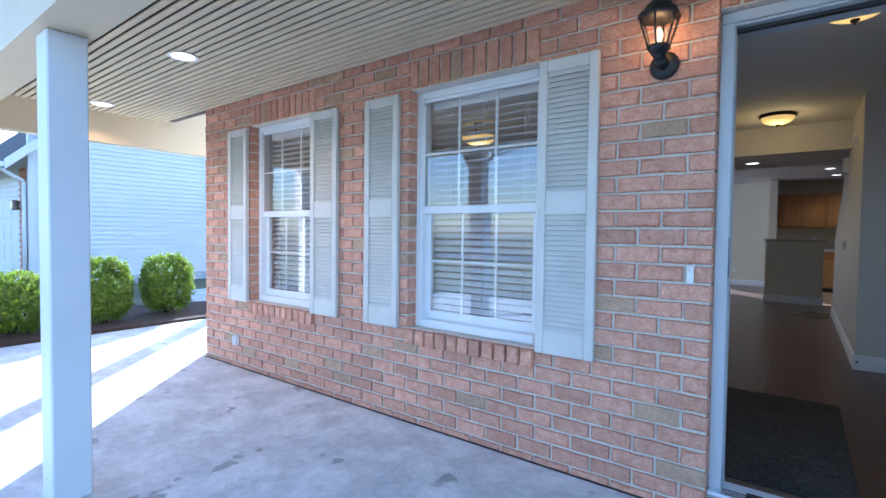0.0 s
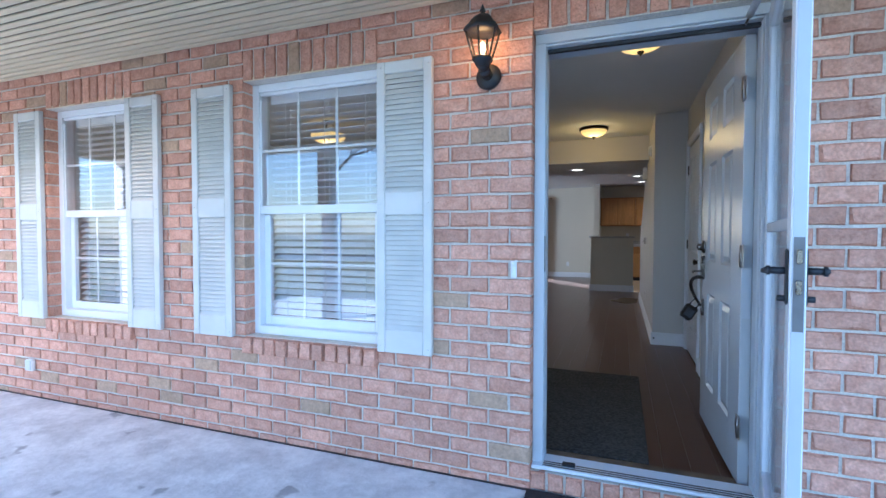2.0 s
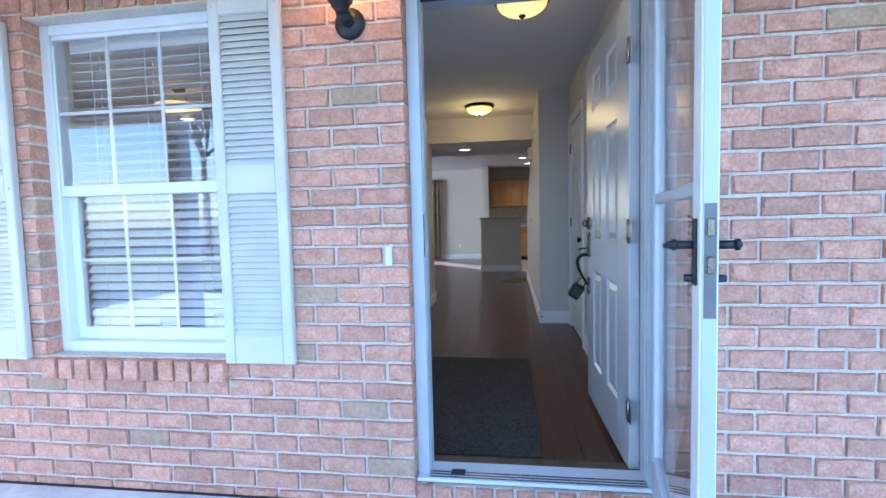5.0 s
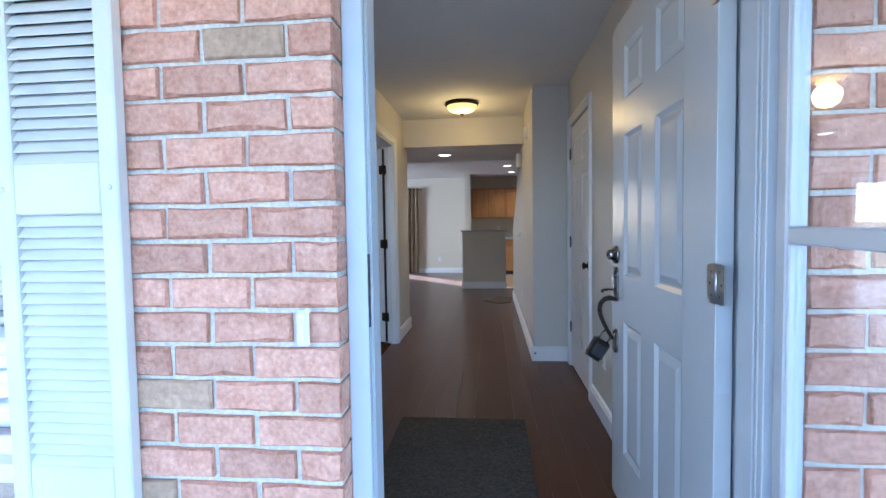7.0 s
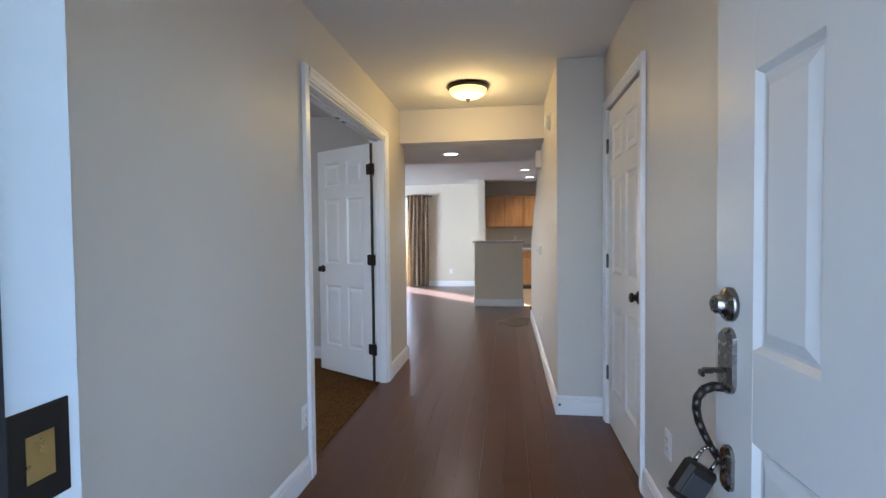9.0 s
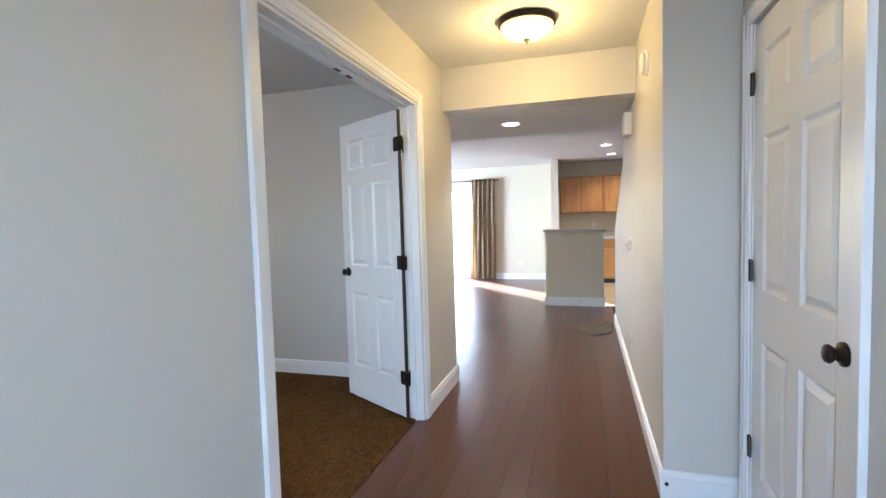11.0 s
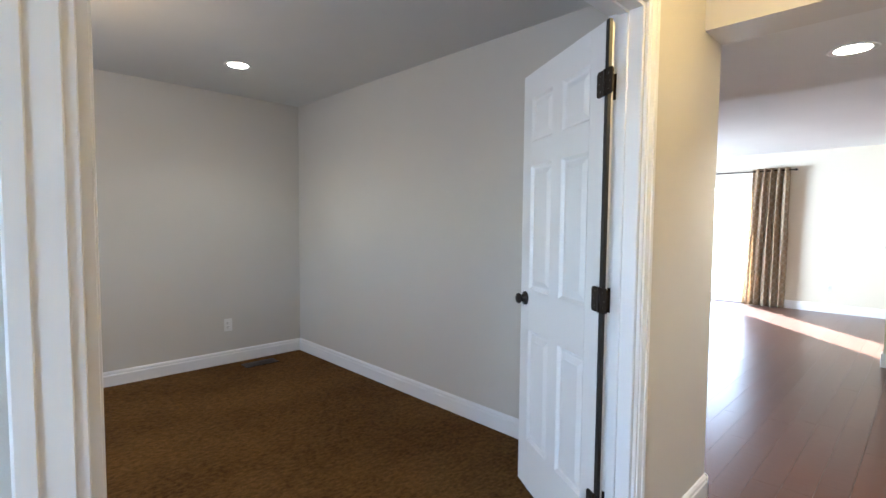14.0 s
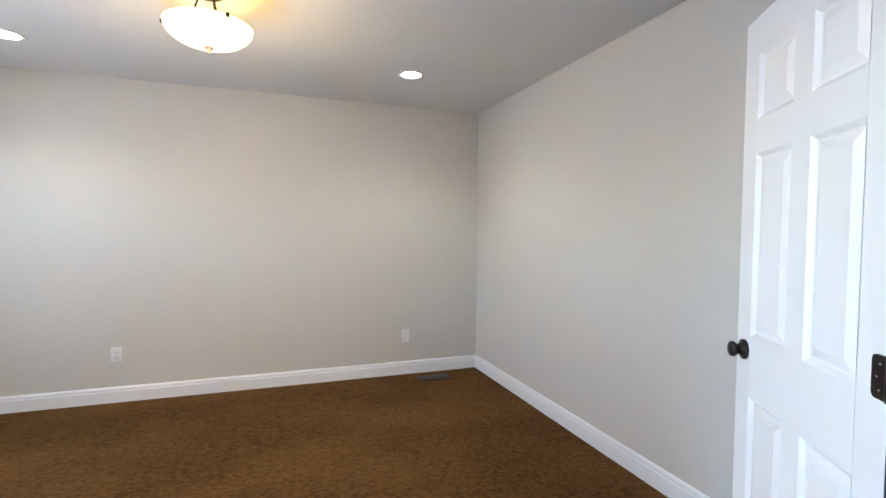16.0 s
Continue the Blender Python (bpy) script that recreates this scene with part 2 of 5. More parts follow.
M = {
    "wall": mat("warm_grey_wall_paint", (0.60, 0.57, 0.515), 0.45, var=0.012, scale=1.2, bump=0.06, bump_scale=260, spec=0.35),
    "cream": mat("cream_wall_paint", (0.66, 0.60, 0.47), 0.5, var=0.012, scale=1.2, bump=0.06, bump_scale=260, spec=0.35),
    "ceiling": mat("ceiling_paint", (0.70, 0.69, 0.66), 0.85, var=0.02, scale=1.5, bump=0.12, bump_scale=200),
    "trim": mat("white_trim_paint", (0.80, 0.80, 0.80), 0.32, var=0.004, scale=4, rough_var=0),
    "door": mat("white_door_paint", (0.80, 0.80, 0.79), 0.32, var=0.006, scale=3, bump=0.02, bump_scale=90, stretch=(1, 1, 0.2), rough_var=0),
    "steel_door": mat("front_door_grey_white_paint", (0.52, 0.52, 0.51), 0.27, var=0.004, scale=2.5, rough_var=0),
    "wood_floor": lacquered(mat("dark_reddish_wood_floor", (0.115, 0.047, 0.022), 0.22, var=0.03, scale=2.0, rand=0.05, stretch=(9, 0.35, 1), spec=0.5, rough_var=0.0)),
    "carpet": mat("brown_carpet", (0.140, 0.072, 0.021), 0.95, var=0.16, scale=1.3, fine=0.6, fine_scale=42, bump=1.0, bump_scale=110, second=(0.060, 0.029, 0.008), stain=0.42, spec=0.1, stretch=(1.5, 0.9, 1)),
    "brick": mat("red_pink_brick", (0.66, 0.375, 0.262), 0.88, var=0.16, scale=20, fine=0.25, fine_scale=85, bump=0.9, bump_scale=70, second=(0.49, 0.24, 0.155), rand=0.17, spec=0.2),
    "brick_arris": mat("broken_brick_arris", (0.57, 0.295, 0.195), 0.92, var=0.2, scale=30, fine=0.3, fine_scale=90, bump=1.0, bump_scale=90, second=(0.38, 0.165, 0.10), rand=0.15, spec=0.15),
    "brick_grey": mat("grey_brown_brick", (0.50, 0.335, 0.22), 0.9, var=0.12, scale=16, fine=0.25, fine_scale=70, bump=0.6, bump_scale=75, second=(0.40, 0.265, 0.165), rand=0.12, spec=0.2),
    "mortar": mat("pale_mortar", (0.70, 0.635, 0.54), 0.95, var=0.08, scale=9, fine=0.25, fine_scale=120, bump=0.6, bump_scale=140, spec=0.1),
    "concrete": spotted(mat("porch_concrete", (0.71, 0.73, 0.71), 0.8, var=0.08, scale=4.5, fine=0.16, fine_scale=22, bump=0.35, bump_scale=60, second=(0.53, 0.54, 0.53), stain=0.42, spec=0.3)),
    "vinyl": mat("white_vinyl", (0.80, 0.80, 0.79), 0.38, var=0.02, scale=4),
    "shutter": mat("grey_white_shutter_plastic", (0.66, 0.635, 0.575), 0.5, var=0.05, scale=5, bump=0.05, bump_scale=150),
    "soffit": mat("beige_soffit_vinyl", (0.66, 0.54, 0.35), 0.55, var=0.03, scale=2),
    "post": mat("porch_post_paint", (0.72, 0.72, 0.72), 0.5, var=0.03, scale=3, bump=0.04, bump_scale=80),
    "alu": mat("aluminium_frame_paint", (0.53, 0.54, 0.55), 0.35, var=0.03, scale=6),
    "metal": mat("dark_bronze_metal", (0.030, 0.024, 0.020), 0.38, 0.7, var=0.1, scale=20),
    "brass": mat("aged_brass", (0.62, 0.42, 0.15), 0.3, 1.0, var=0.08, scale=30),
    "nickel": mat("aged_nickel", (0.25, 0.24, 0.225), 0.26, 1.0, var=0.08, scale=30),
    "hinge_steel": mat("bright_hinge_steel", (0.46, 0.45, 0.43), 0.34, 1.0, var=0.08, scale=30),
    # black paint; also painted shade behind shutter louvers and in the den hinge gap
    "black": mat("black_paint_and_gap_shade", (0.018, 0.018, 0.020), 0.45, var=0.1, scale=20),
    "sill_wood": mat("worn_brown_sill", (0.20, 0.13, 0.075), 0.6, var=0.2, scale=14),
    "steel_grey": mat("brushed_grey_steel", (0.17, 0.165, 0.16), 0.42, 0.3, var=0.06, scale=30),
    "rubber": mat("black_rubber", (0.022, 0.022, 0.024), 0.8, var=0.15, scale=12, bump=0.4, bump_scale=140),
    "rug": mat("grey_woven_rug", (0.095, 0.083, 0.066), 0.95, var=0.15, scale=5, fine=0.6, fine_scale=60, bump=0.7, bump_scale=130, spec=0.1),
    "tan_mat": mat("rumpled_tan_mat", (0.24, 0.19, 0.13), 0.95, var=0.12, scale=8, fine=0.4, fine_scale=50, bump=0.8, bump_scale=60, spec=0.1),
    "oak": mat("honey_oak", (0.52, 0.25, 0.07), 0.36, var=0.14, scale=2.5, fine=0.2, fine_scale=26, bump=0.05, bump_scale=40, stretch=(4, 4, 0.6)),
    "oak_frame": mat("honey_oak_face_frame", (0.38, 0.165, 0.04), 0.4, var=0.14, scale=2.5, fine=0.2, fine_scale=26, stretch=(4, 4, 0.6)),
    "curtain": trellis(mat("brown_patterned_curtain", (0.52, 0.40, 0.26), 0.85, var=0.12, scale=6, fine=0.2, fine_scale=50, bump=0.3, bump_scale=200, spec=0.1)),
    "kitchen_floor": mat("tan_vinyl_floor", (0.50, 0.36, 0.20), 0.5, var=0.06, scale=4),
    "counter": mat("speckled_grey_laminate", (0.45, 0.42, 0.38), 0.35, var=0.08, scale=20, fine=0.4, fine_scale=180),
    "plate": mat("white_plastic_plate", (0.78, 0.77, 0.74), 0.4, var=0.01, scale=10),
    "siding": mat("pale_blue_white_vinyl_siding", (0.80, 0.80, 0.80), 0.55, var=0.02, scale=1.5),
    "shingle": mat("grey_roof_shingle", (0.10, 0.10, 0.105), 0.95, var=0.2, scale=6, fine=0.4, fine_scale=60),
    "mulch": mat("brown_bark_mulch", (0.075, 0.042, 0.026), 0.95, var=0.3, scale=14, fine=0.5, fine_scale=60, bump=1.0, bump_scale=45),
    "grass": mat("dry_winter_grass", (0.20, 0.19, 0.10), 0.95, var=0.25, scale=0.8, fine=0.4, fine_scale=40, bump=0.6, bump_scale=60),
    "leaf": leafy(mat("boxwood_leaf", (0.19, 0.225, 0.020), 0.55, var=0.25, scale=9, rand=0.5, second=(0.075, 0.115, 0.013))),
    "twig": mat("bush_twig", (0.07, 0.05, 0.03), 0.9, var=0.2, scale=20),
    # tree bark; also the dark sheet that shades the soffit grooves
    "bark": mat("grey_bark_and_groove_shade", (0.13, 0.10, 0.08), 0.95, var=0.2, scale=12, bump=0.6, bump_scale=40),
    "asphalt": mat("asphalt", (0.05, 0.05, 0.052), 0.9, var=0.15, scale=3, fine=0.3, fine_scale=90),
    "glass": glass("window_glass", shine_min=0.12),
    "storm_glass": glass("storm_door_glass", shine_min=0.03),
    "lamp_glass": glass("lantern_glass", shine_min=0.02),
    "bowl": glow("lit_amber_glass_bowl", (1.0, 0.58, 0.13), 0.22, (0.9, 0.75, 0.4)),
    "can_glow": glow("recessed_lamp_lens", (1.0, 0.86, 0.62), 1.2),
    "bulb": glow("lantern_bulb", (1.0, 0.62, 0.20), 1.6),
}


# ---------------------------------------------------------------- mesh helpers
def finish(name, bm, material, parent=None, label="", smooth=False):
    me = bpy.data.meshes.new(name)
    bmesh.ops.recalc_face_normals(bm, faces=bm.faces)
    bm.to_mesh(me)
    bm.free()
    me.materials.append(M[material] if isinstance(material, str) else material)
    if smooth:
        for p in me.polygons:
            p.use_smooth = True
    ob = new(name, me)
    ob.parent = parent
    if label:
        ob["label"] = label
    return ob


part = finish


def add_box(bm, lo, hi, bevel=0.0):
    geo = bmesh.ops.create_cube(bm, size=1.0)["verts"]
    for v in geo:
        v.co = Vector([lo[i] + (v.co[i] + 0.5) * (hi[i] - lo[i]) for i in range(3)])
    if bevel:
        edges = {e for v in geo for e in v.link_edges}
        bmesh.ops.bevel(bm, geom=list(edges), offset=bevel, segments=1, affect="EDGES")
    return bm


def box(name, lo, hi, material, parent=None, bevel=0.0, label=""):
    return finish(name, add_box(bmesh.new(), lo, hi, bevel), material, parent, label)


def boxes(name, spans, material, parent=None, bevel=0.0, label=""):
    bm = bmesh.new()
    for lo, hi in spans:
        add_box(bm, lo, hi, bevel)
    return finish(name, bm, material, parent, label)


def add_tube(bm, a, b, r0, r1=None, sides=12, caps=True):
    a, b = Vector(a), Vector(b)
    m = Matrix.Translation((a + b) / 2) @ (b - a).to_track_quat("Z", "Y").to_matrix().to_4x4()
    bmesh.ops.create_cone(bm, cap_ends=caps, segments=sides, radius1=r0, radius2=r0 if r1 is None else r1, depth=(b - a).length, matrix=m)
    return bm


def add_lathe(bm, profile, centre=(0, 0, 0), sides=28, turn=None):
    """Turns a profile of (radius, height) round the z axis."""
    rings = []
    for r, z in profile:
        rings.append([bm.verts.new((r * math.cos(2 * math.pi * k / sides), r * math.sin(2 * math.pi * k / sides), z)) for k in range(sides)])
    for p, q in zip(rings, rings[1:]):
        for k in range(sides):
            bm.faces.new((p[k], p[(k + 1) % sides], q[(k + 1) % sides], q[k]))
    for ring in (rings[0], rings[-1]):
        bm.faces.new(ring)
    m = Matrix.Translation(centre) @ (turn or Matrix())
    for ring in rings:
        for v in ring:
            v.co = m @ v.co
    return bm


def tube(name, a, b, r, material, parent=None, r1=None, sides=14, label=""):
    return finish(name, add_tube(bmesh.new(), a, b, r, r1, sides), material, parent, label, True)


def lathe(name, profile, centre, material, parent=None, turn=None, label="", sides=28):
    return finish(name, add_lathe(bmesh.new(), profile, centre, sides, turn), material, parent, label, True)


def empty(name, place, label, category, group="", kind=""):
    ob = new(name)
    ob.location = place
    ob.empty_display_size = 0.1
    return tagged(ob, label, category, group, kind)


def structure(ob, label, category):
    return tagged(ob, label, category, kind="structure")


# ---------------------------------------------------------------- house shell
PZ = -0.06                      # porch slab
BRICK_Y, FRONT_IN = 2.45, 2.69  # brick face, inner face of the front wall
LX, RX, RX2 = -0.57, 1.10, 0.79  # hall walls
CEIL, DROP, HIGH = 2.44, 2.13, 2.46
WIN = [(-3.475, -2.585), (-1.655, -0.745)]
WZ0, WZ1 = 0.555, 2.07
DX0, DX1, DZ1 = 0.065, 1.069, 2.12   # rough front-door opening
OY0, OY1, OZ = 4.730, 6.275, 2.06  # double doorway into the den


def wall(name, spans, label, material="wall"):
    return structure(boxes(name, spans, material), label, "wall")


def span_with_holes(x0, x1, y0, y1, z0, z1, holes):
    """Boxes of a wall along x with rectangular holes (x0, x1, z0, z1)."""
    out, x = [], x0
    for a, b, c, d in sorted(holes):
        out.append(((x, y0, z0), (a, y1, z1)))
        if c > z0:
            out.append(((a, y0, z0), (b, y1, c)))
        if d < z1:
            out.append(((a, y0, d), (b, y1, z1)))
        x = b
    out.append(((x, y0, z0), (x1, y1, z1)))
    return out


HOLES = [(a, b, WZ0, WZ1) for a, b in WIN] + [(DX0, DX1, PZ, DZ1)]
wall("wall_front", span_with_holes(-4.42, 3.6, 2.565, FRONT_IN, -0.3, 2.7, HOLES), "painted inner face of the front wall")
wall("wall_jog", [((RX2, 5.71, 0), (1.22, 5.83, CEIL))], "warm grey painted wall return")


def prism_x(name, outline, x0, x1, material, parent=None, label=""):
    """A wall or panel whose outline (y, z) is pushed from x0 to x1."""
    bm = bmesh.new()
    a = [bm.verts.new((x0, y, z)) for y, z in outline]
    b = [bm.verts.new((x1, y, z)) for y, z in outline]
    bm.faces.new(a)
    bm.faces.new(b)
    for k in range(len(a)):
        j = (k + 1) % len(a)
        bm.faces.new((a[k], a[j], b[j], b[k]))
    return finish(name, bm, material, parent, label)


structure(prism_x("wall_hall_left", [(FRONT_IN, 0), (OY0, 0), (OY0, OZ), (OY1, OZ), (OY1, 0), (7.085, 0), (7.085, CEIL), (FRONT_IN, CEIL)], -0.69, LX, "wall"), "warm grey painted hall wall with a wide doorway", "wall")
structure(prism_x("wall_hall_right", [(FRONT_IN, 0), (4.78, 0), (4.78, 2.045), (5.575, 2.045), (5.575, 0), (5.71, 0), (5.71, CEIL), (FRONT_IN, CEIL)], RX, 1.22, "wall"), "warm grey painted entry wall with a closet doorway", "wall")
structure(prism_x("wall_stair_side", [(5.83, 0), (9.46, 0), (9.46, 1.13), (8.07, 1.84), (8.07, CEIL), (5.83, CEIL)], RX2, 0.90, "wall"), "warm grey hall wall with a slanted stair opening", "wall")
wall("wall_stair_back", [((0.905, 7.6, 0), (1.02, 9.46, HIGH))], "wall behind the slanted stair opening")
wall("wall_den_left", [((-4.42, FRONT_IN, 0), (-4.30, 6.95, CEIL))], "pale grey painted den wall")
wall("wall_den_back", [((-4.42, 6.95, 0), (-0.69, 7.085, CEIL))], "pale grey painted den wall behind the open door")
FAR = 13.80
wall("wall_living_far", [((-6.2, FAR, 0), (-3.05, 14.0, 2.6)), ((-3.05, FAR, 2.10), (-1.95, 14.0, 2.6)), ((-1.95, FAR, 0), (4.0, 14.0, 2.6))], "sunlit cream living room wall with a sliding door opening", "cream")
# The opening in this wall is added for the unseen fill window.
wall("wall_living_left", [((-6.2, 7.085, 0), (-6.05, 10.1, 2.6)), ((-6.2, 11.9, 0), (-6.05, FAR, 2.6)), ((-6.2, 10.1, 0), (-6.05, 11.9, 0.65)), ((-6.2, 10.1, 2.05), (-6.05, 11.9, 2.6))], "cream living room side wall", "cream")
wall("wall_living_near", [((-6.2, 6.95, 0), (-4.42, 7.085, 2.6))], "cream living room near wall", "cream")
wall("wall_kitchen_right", [((3.9, 5.83, 0), (4.0, FAR, 2.6))], "kitchen side wall")
wall("wall_behind_stairs", [((1.225, 5.72, 0), (4.0, 5.825, 2.6))], "plain wall behind the stairs")
wall("wall_kitchen_stub", [((-0.20, 13.05, 0), (-0.06, FAR, HIGH))], "short cream wall end beside the kitchen cabinets", "cream")
box_ceiling = structure(boxes("ceiling_hall", [((-0.69, FRONT_IN, CEIL), (1.22, 6.86, 2.6))], "ceiling"), "flat off-white painted hall ceiling", "ceiling")
structure(box("ceiling_den", (-4.42, FRONT_IN, CEIL), (-0.69, 6.95, 2.6), "ceiling"), "flat white painted den ceiling", "ceiling")
structure(box("ceiling_beam", (LX, 6.86, DROP), (RX2, 7.085, 2.6), "wall"), "cream painted dropped beam across the hall", "beam")
structure(box("ceiling_dropped", (-6.05, 7.085, DROP), (0.905, 8.20, 2.6), "ceiling"), "lower grey-white ceiling past the beam", "ceiling")
structure(box("ceiling_living", (-6.2, 8.20, HIGH), (4.0, 14.0, 2.6), "ceiling"), "bright white living room ceiling", "ceiling")
structure(box("ceiling_stairs", (0.905, 5.83, HIGH + 0.002), (4.0, 8.20, 2.6), "ceiling"), "plain ceiling over the stairs", "ceiling")
structure(box("roof", (-4.6, 2.40, 2.70), (4.2, 14.2, 2.85), "shingle"), "grey shingled house roof", "roof")
structure(boxes("floor_slab", [((-4.24, 2.56, -0.30), (4.0, 6.95, -0.012)), ((-6.2, 6.951, -0.30), (4.0, 14.0, -0.012))], "bark"), "floor slab under the boards", "floor")
structure(box("floor_den", (-4.30, FRONT_IN, -0.012), (-0.63, 6.95, 0.012), "carpet"), "brown cut-pile den carpet", "carpet")
structure(box("floor_kitchen", (0.72, 10.66, -0.012), (3.9, FAR, 0.002), "kitchen_floor"), "tan vinyl kitchen floor", "floor")

# ---------------------------------------------------------------- boards of the hall and living floor
def boards(x0, width=0.127):
    spans, x, k = [], x0, 0
    rng = random.Random(5)
    while x < 1.08:
        y0 = 2.72 if x > -0.75 else 7.085
        x1, y1 = 1.10, FAR if x < 0.80 else 7.085
        y = y0 - rng.random() * 1.0
        while y < y1:
            e = y + rng.uniform(0.8, 1.5)
            spans.append((x, min(x + width, x1), max(y, y0), min(e, y1)))
            y = e
        x += width
    return spans


floor = structure(box("floor", (-0.63, 2.62, -0.0119), (1.10, 3.0, -0.004), "wood_floor"), "dark reddish-brown hardwood floor", "floor")
near_b, far_b = [], []
for s in boards(-6.05):
    (near_b if len(near_b) < 290 and s[2] < 9.5 and s[0] > -1.6 else far_b).append(s)
for a, b, c, d in near_b:
    box("plank", (a + 0.0005, c + 0.0004, -0.0118), (b - 0.0005, d - 0.0004, 0.0), "wood_floor", floor)
tagged(boxes("planks", [((a + 0.0005, c + 0.0004, -0.0118), (b - 0.0005, d - 0.0004, 0.0)) for a, b, c, d in far_b], "wood_floor", floor), kind="stuff")

# ---------------------------------------------------------------- ground outside
def ground_sheet():
    bm = bmesh.new()
    bmesh.ops.create_grid(bm, x_segments=2, y_segments=2, size=400, matrix=Matrix.Translation((0, 0, -0.34)))
    return structure(finish("ground", bm, "grass"), "dry winter lawn reaching to the horizon", "ground")


ground_sheet()


def slab(name, outline, z0, z1, material, label, category):
    bm = bmesh.new()
    top = [bm.verts.new((x, y, z1)) for x, y in outline]
    low = [bm.verts.new((x, y, z0)) for x, y in outline]
    bm.faces.new(top)
    bm.faces.new(low)
    for k in range(len(top)):
        j = (k + 1) % len(top)
        bm.faces.new((top[k], top[j], low[j], low[k]))
    return structure(finish(name, bm, material), label, category)


slab("porch_floor", [(-5.5, -3.0), (3.6, -3.0), (3.6, 2.449), (-4.25, 2.449), (-6.15, 1.35), (-5.9, 0.4), (-5.6, -0.6)], -0.3, PZ, "concrete", "pale stained concrete porch slab", "pavement")
slab("side_walk", [(-6.3, 5.6), (-6.22, 3.6), (-6.2, 2.7), (-6.18, 2.1), (-6.15, 1.35), (-4.25, 2.449), (-4.25, 5.6)], -0.3, PZ, "concrete", "sunlit pale concrete side walk", "pavement")
slab("mulch_bed", [(-7.7, 4.3), (-8.1, 3.2), (-8.1, 1.5), (-8.1, -1.5), (-5.62, -1.5), (-5.70, -0.6), (-5.97, 0.4), (-6.22, 1.35), (-6.25, 2.1), (-6.27, 2.7), (-6.29, 3.6), (-6.32, 4.3)], -0.339, -0.035, "mulch", "dark bark mulch bed along the walk", "mulch bed")

slab("driveway", [(-9.9, 4.3), (-6.4, 4.32), (-6.6, 9.0), (-10.6, 9.0)], -0.33, -0.10, "concrete", "sunlit concrete drive beyond the mulch", "driveway")

# ---------------------------------------------------------------- porch roof
SOFF = 2.31
PXE, PY0 = -5.13, 0.93
# This sheet's dark colour paints shade into the grooves between the beige strips.
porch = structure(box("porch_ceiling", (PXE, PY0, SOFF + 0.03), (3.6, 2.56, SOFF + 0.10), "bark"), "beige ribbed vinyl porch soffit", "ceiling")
bm = bmesh.new()
y = PY0
while y < BRICK_Y - 0.01:
    add_box(bm, (PXE, y + 0.008, SOFF), (3.6, min(y + 0.048, BRICK_Y), SOFF + 0.0115), 0.003)
    y += 0.056
finish("soffit_strips", bm, "soffit", porch)
structure(box("porch_front_beam", (PXE - 0.12, PY0 - 0.22, 2.02), (-0.9, PY0, 2.7), "soffit"), "beige clad porch front beam", "beam")
structure(box("porch_end_beam", (PXE - 0.12, PY0, 2.02), (PXE, 2.95, 2.7), "soffit"), "beige clad porch end beam", "beam")
structure(box("porch_roof", (PXE - 0.25, PY0 - 0.35, 2.705), (3.6, 2.399, 2.80), "shingle"), "shingled porch roof", "roof")


def porch_post(x, y):
    p = empty("porch_post", (x, y, PZ), "square white-painted wooden porch post on the slab", "post", "porch posts")
    box("shaft", (-0.075, -0.075, 0), (0.075, 0.075, 2.02 - PZ), "post", p, 0.006)
    return p


porch_post(-2.29, 0.83)
porch_post(-5.18, 0.83)

# ---------------------------------------------------------------- front wall of brick
BH, BL, J = 0.0813, 0.203, 0.0120
BZ0 = 0.955 - 13 * BH


def brick_blocks():
    """Courses of the front wall: (x0, x1, z0, z1, depth y0)."""
    out = []
    row, z = 0, BZ0
    rng = random.Random(3)
    blocked = [(a, b, WZ0 - 0.105, WZ1 + 0.185) for a, b in WIN] + [(DX0, DX1, BZ0 - 1, DZ1 + 0.19)]
    while z < SOFF - 0.02:
        top = min(z + BH, SOFF + 0.02)
        mid = (z + top) / 2
        x, line = DX0 - 22 * BL - (BL / 2 if row % 2 else 0), []
        while x < 3.4:
            a, b = max(x, -4.25), max(x + BL, -4.25)
            for p, q, c, d in blocked:
                if c < mid < d:
                    if a >= p - 0.03 and b <= q + 0.03:
                        a = b
                    elif a < p < b:
                        b = p
                    elif a < q < b:
                        a = q
            if b - a > 0.05:
                line.append([a, b])
            x += BL
        for p, q, c, d in blocked:
            for piece in line:
                if c < mid < d and p - 0.052 < piece[1] < p:
                    piece[1] = p
                if c < mid < d and q < piece[0] < q + 0.052:
                    piece[0] = q
        out += [(a, b, max(z, PZ - 0.01), top) for a, b in line]
        z += BH
        row += 1
    return out


# mortar body with the openings
brickwork = structure(boxes("wall_brick_front", span_with_holes(-4.245, 3.6, BRICK_Y + 0.011, 2.56, -0.3, 2.36, HOLES), "mortar"), "red-pink brick front wall with pale mortar", "brick wall")

